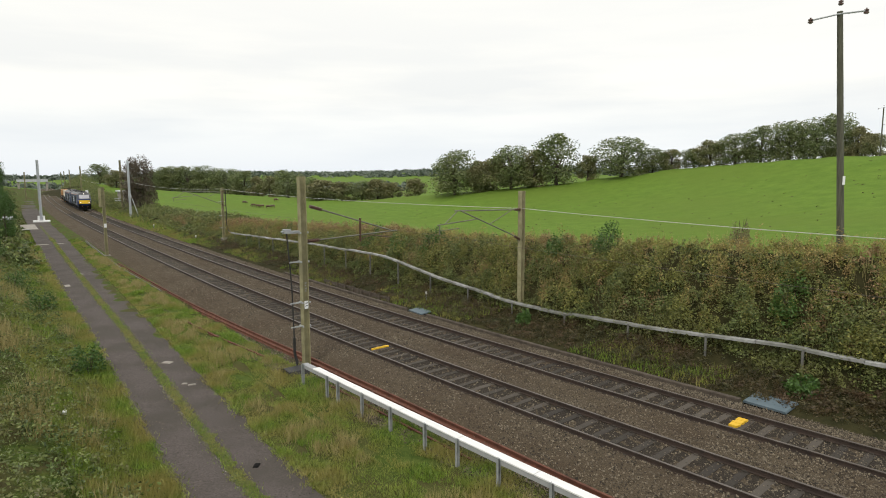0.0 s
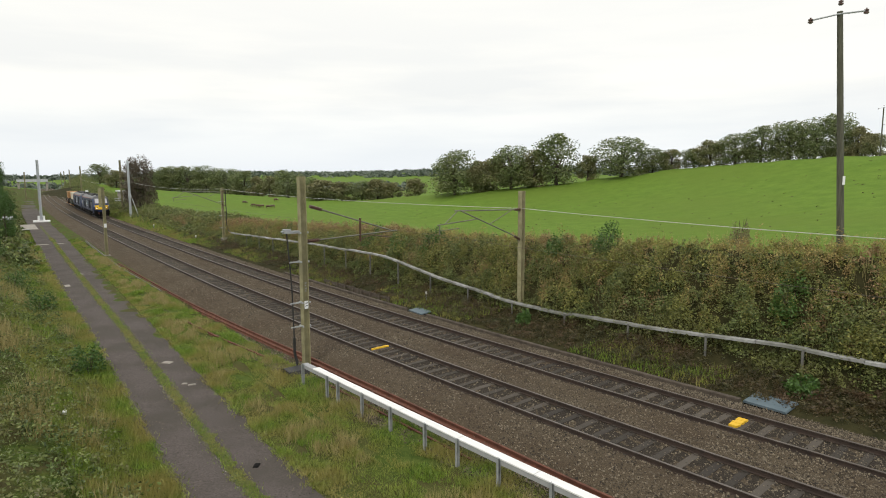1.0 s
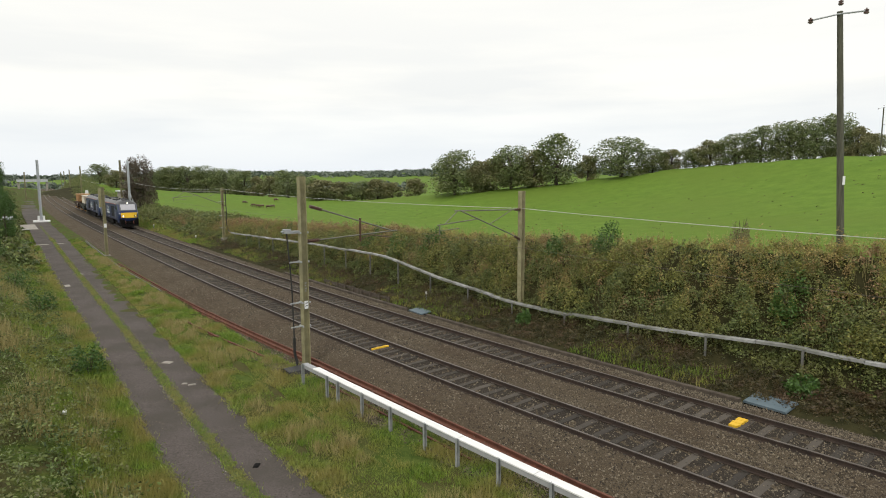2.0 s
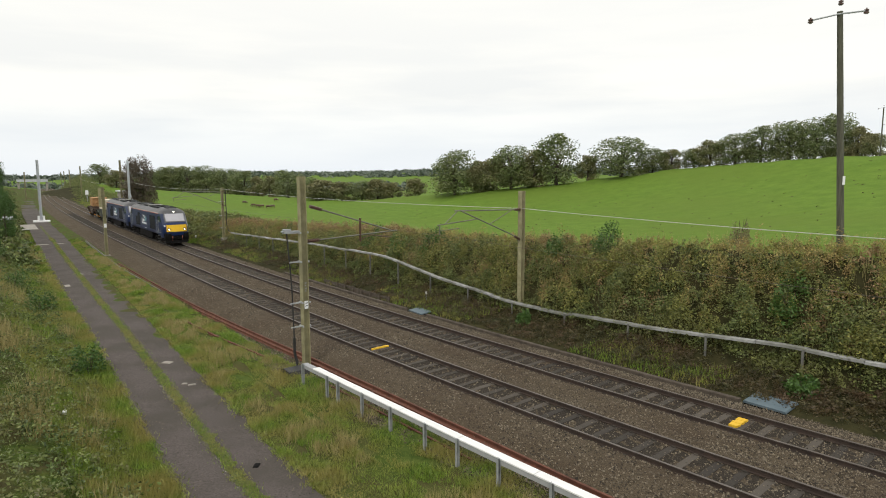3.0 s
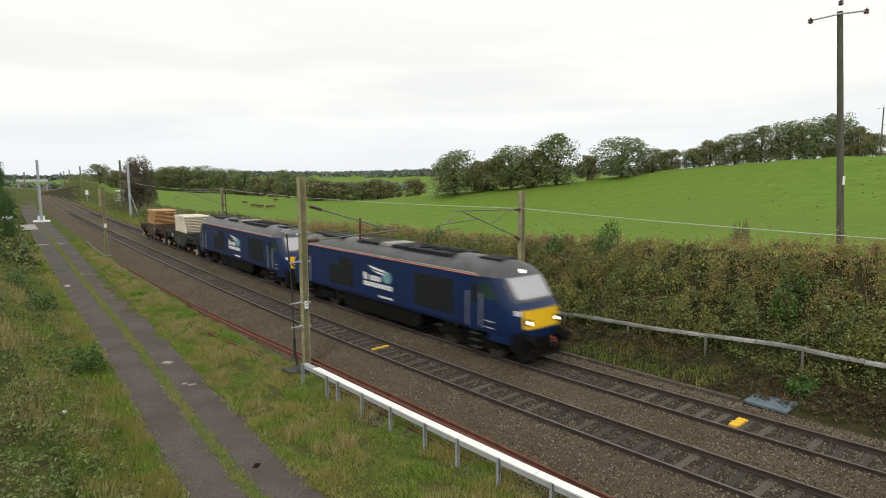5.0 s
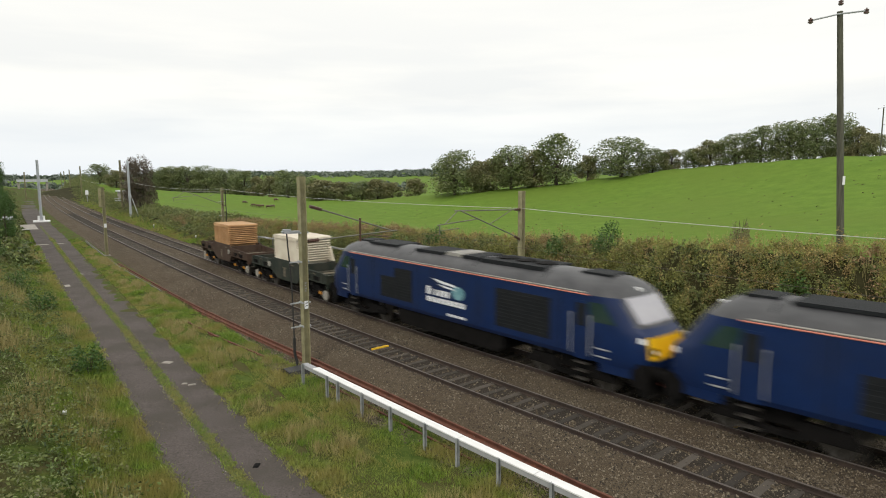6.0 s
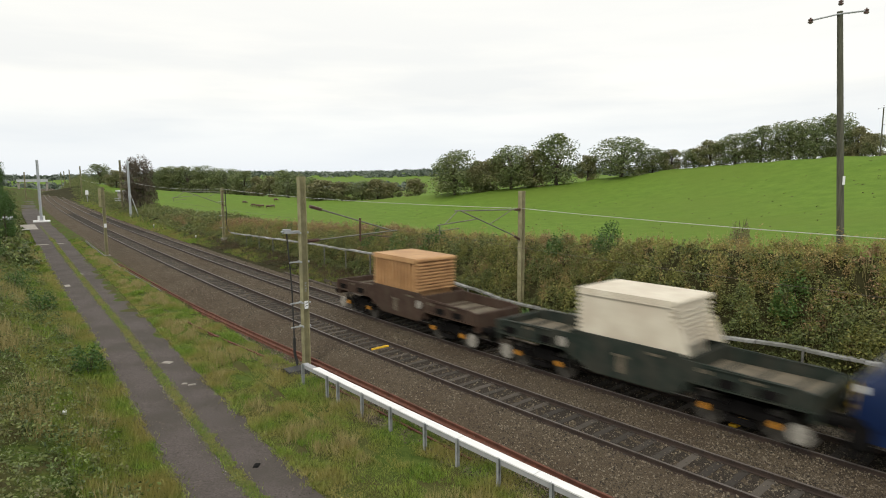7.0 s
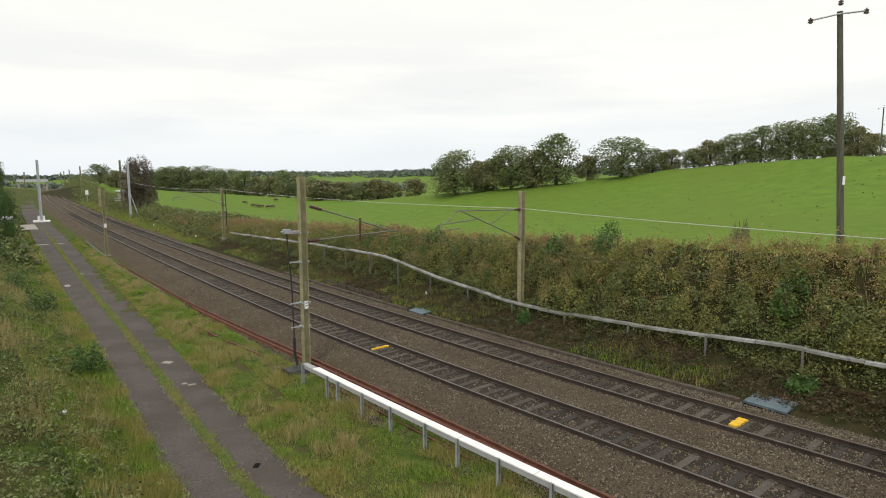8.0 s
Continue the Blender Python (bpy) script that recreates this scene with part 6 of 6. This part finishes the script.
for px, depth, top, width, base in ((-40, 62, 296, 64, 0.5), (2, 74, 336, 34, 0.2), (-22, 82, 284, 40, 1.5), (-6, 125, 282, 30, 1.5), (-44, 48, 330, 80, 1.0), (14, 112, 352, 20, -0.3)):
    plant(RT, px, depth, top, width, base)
for p in protos:
    for q in (*p.children_recursive, p):
        bpy.data.objects.remove(q)
# small dark bush in the field and shrub beside the pole
for s0, o0, r0, h0 in ((12.6, 15.0, 0.62, 1.45), (4.4, 13.2, 0.9, 1.7)):
    ang = rng.uniform(0, 6.28, 14)
    sh = thing("bush", "small dark twiggy bush at the field's edge", "bush", group="field bushes")
    c = clumps(rng, s0 + 0.5 * r0 * np.cos(ang), o0 + 0.5 * r0 * np.sin(ang), rng.uniform(0.3, 0.6, 14) * r0, rng.uniform(0.6, 1.05, 14) * h0, 60)
    part("foliage", leaves("foliage", c, 0.06, M_OAK2, rng), M_OAK2, sh)
    root = Vector(at_so(np.array([s0]), np.array([o0]))[0])
    b = Build()
    for k in range(9):
        b.tube([root - Vector((0, 0, 0.1)), root + Vector((0.5 * r0 * math.cos(k * 0.7), 0.5 * r0 * math.sin(k * 0.7), h0 * (0.8 + 0.05 * k)))], 0.02, 5, r1=0.006)
    part("stems", b, M_BARK, sh)
# dark tussocks dotted over the pasture
n = 420
x, y = rng.uniform(-60, 100, n), rng.uniform(35, 190, n)
s_, o_ = SO(x, y)
k = (o_ > 17) & (np.hypot(x, y) < 185)
xx, yy = np.repeat(x[k], 14), np.repeat(y[k], 14)
xx, yy = xx + rng.normal(size=len(xx)) * 0.14, yy + rng.normal(size=len(yy)) * 0.14
s_, o_ = SO(xx, yy)
c = np.stack([xx, yy, ground_z(s_, o_, xx, yy) + rng.uniform(0, 0.14, len(xx))], 1)
stuff("pasture_tussocks", leaves("pasture_tussocks", c, 0.08, M_LEAF_FOOT, rng), "small dark tussocks dotted over the pasture", "grass")

# hedges along the far line and woods on the skyline
def far_wood(name, rng, ang0, ang1, r0, r1, n, hgt, size, label):
    a = rng.uniform(ang0, ang1, n)
    r = rng.uniform(r0, r1, n)
    x, y = r * np.sin(a), r * np.cos(a)
    s_, o_ = SO(x, y)
    z = ground_z(s_, o_, x, y)
    per = 26
    d = rng.normal(size=(n, per, 3))
    d /= np.linalg.norm(d, axis=2)[..., None]
    d[..., 2] = np.abs(d[..., 2])
    rad = hgt * rng.uniform(0.6, 1.1, n)
    p = np.stack([x, y, z], 1)[:, None] + d * rad[:, None, None] * rng.uniform(0.5, 1.0, (n, per, 1))
    stuff(name, leaves(name, p.reshape(-1, 3), size, M_HAZYWOOD, rng), label, "woodland")


# both woods take the haze-tinted leaf colour
far_wood("far_woodland", rng, -0.75, 0.75, 1500, 2600, 1500, 13, 4.5, "distant woodland on the skyline, haze tinted into its leaves")
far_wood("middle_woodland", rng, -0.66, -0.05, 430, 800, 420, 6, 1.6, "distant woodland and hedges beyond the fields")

# ---- far bridge, hut and small things ----
br = thing("footbridge", "distant white footbridge across the railway", "bridge", Matrix.Translation(T(400, 1.5, 0)) @ pose(0, 0, 0, 0, 0, heading(400)), kind="structure")
part("deck", Build().box(-1.2, 1.2, -0.8, 13.4, 4.6, 6.0), M_PALE, br, "pale deck girder")
for y in (-0.2, 12.6):
    part("pier", Build().box(-0.6, 0.6, y - 0.5, y + 0.5, -1, 4.6), M_CONC, br)
hut = thing("equipment_hut", "low grey concrete hut beside the road", "hut", Matrix.Translation(T(118, -11.5, -0.6)) @ pose(0, 0, 0, 0, 0, heading(118)))
part("walls", Build().box(-1.6, 1.6, -1.2, 1.2, 0, 1.5), M_CONC, hut)
part("roof", Build().prism([(-1.9, 1.5), (1.9, 1.5), (1.9, 1.62), (0, 1.9), (-1.9, 1.62)], -1.45, 1.45), M_PALE, hut, "pale flat roof")
pad = Build().sweep([(-2.2, 0), (2.2, 0), (2.2, 0.06), (-2.2, 0.06)], [(float(s), -9.2, -0.57) for s in (112, 118, 124)])
tagged(part("concrete_pad", pad, M_CONC), "pale concrete hardstanding beside the road", "pavement", kind="structure")
gantry = thing("signal_sign", "small distant signal board on a post", "signal", Matrix.Translation(T(205, 8.2, -0.3)) @ pose(0, 0, 0, 0, 0, heading(205)))
part("post", Build().tube([(0, 0, -0.5), (0, 0, 3.6)], 0.1, 8), M_GALV, gantry)
part("board", Build().box(-0.1, 0.1, -0.4, 0.4, 2.6, 3.8), M_LOGO, gantry, "pale board")
pl = thing("platform_roof", "pale flat-roofed line-side cabin", "cabin", Matrix.Translation(T(168, 13.5, 0.6)) @ pose(0, 0, 0, 0, 0, heading(168)))
part("walls", Build().box(-2.6, 2.6, -1.5, 1.5, -1.0, 3.2), M_CONC, pl)
part("roof", Build().box(-3.0, 3.0, -1.9, 1.9, 3.2, 3.5), M_PALE, pl, "pale flat roof")

telegraph_pole(16.54, 25.5, 4.2, 14.0, 0.145, "dark creosoted wooden telegraph pole on the bank top", -0.78)
telegraph_pole(98.0, 140.0, 9.5, 22.2, 0.17, "distant wooden telegraph pole on the hill")
telegraph_pole(106.5, 150.0, 10.0, 19.5, 0.17, "distant wooden telegraph pole on the hill")


def cow(x, y, turn):
    t = thing("cow", "dark brown cow grazing in the far field", "cow", group="grazing cows")
    s_, o_ = SO([x], [y])
    z = float(ground_z(s_, o_, np.array([x]), np.array([y]))[0])
    t.matrix_basis = Matrix.Translation((x, y, z)) @ pose(0, 0, 0, 0, 0, turn)
    t.scale = (0.8, 0.8, 0.8)
    part("body", Build().tube([(-0.9, 0, 1.0), (-0.5, 0, 1.05), (0.4, 0, 1.02), (0.8, 0, 1.1)], 0.42, 10), M_INSUL, t)
    part("head", Build().tube([(0.8, 0, 1.1), (1.2, 0, 0.8), (1.5, 0, 0.45)], 0.22, 8, r1=0.12), M_INSUL, t)
    for lx in (-0.7, 0.6):
        for ly in (-0.22, 0.22):
            part("leg", Build().tube([(lx, ly, -0.1), (lx, ly, 0.8)], 0.09, 6), M_INSUL, t)


for px, depth, turn in ((431, 235, 20), (447, 225, 170), (455, 222, 10), (462, 222, 200), (473, 220, 30), (481, 222, 190), (487, 245, 0)):
    cow((px - 784) / 1093.3 * depth / 1.007, depth, turn)

# pale scraps on the road and a white marker in the undergrowth
for i, (s, o, l, w) in enumerate(((51.8, -8.6, 0.9, 0.35), (57.5, -7.1, 0.7, 0.3), (27.0, -7.6, 0.45, 0.3), (23.7, -7.85, 0.22, 0.14), (23.4, -7.65, 0.3, 0.12), (86, -8.0, 1.6, 0.6), (86, -6.2, 1.2, 0.5), (15.4, -8.5, 0.3, 0.15))):
    t = thing("road_patch", "flat pale scrap lying on the asphalt", "debris", Matrix.Translation(T(s, o, -0.545)) @ pose(0, 0, 0, 0, 0, heading(s) + 20 * i), "road scraps")
    b = Build()
    b.prism([(-l / 2, -0.01), (l / 2 * 0.7, -0.01), (l / 2, 0.012), (l / 4, 0.03), (-l / 2 * 0.8, 0.024)], -w / 2, w / 2)
    part("scrap", b, M_CONC if i != 7 else M_BLACK, t)
mk = thing("marker_post", "small white marker in the undergrowth", "marker", Matrix.Translation(at_so(np.array([21.7]), np.array([-12.2]))[0].tolist()))
part("post", Build().box(-0.02, 0.02, -0.02, 0.02, -0.2, 0.3), M_GALV, mk)
part("disc", Build().prism([(-0.05, 0.2), (0.03, 0.16), (0.06, 0.3), (0.0, 0.36)], -0.09, 0.07), M_WHITE, mk, "bent white plate")

make_track(0.0, "near railway track on concrete sleepers with rust-brown rails")
make_track(FAR, "far railway track on concrete sleepers with rust-brown rails")
motions()
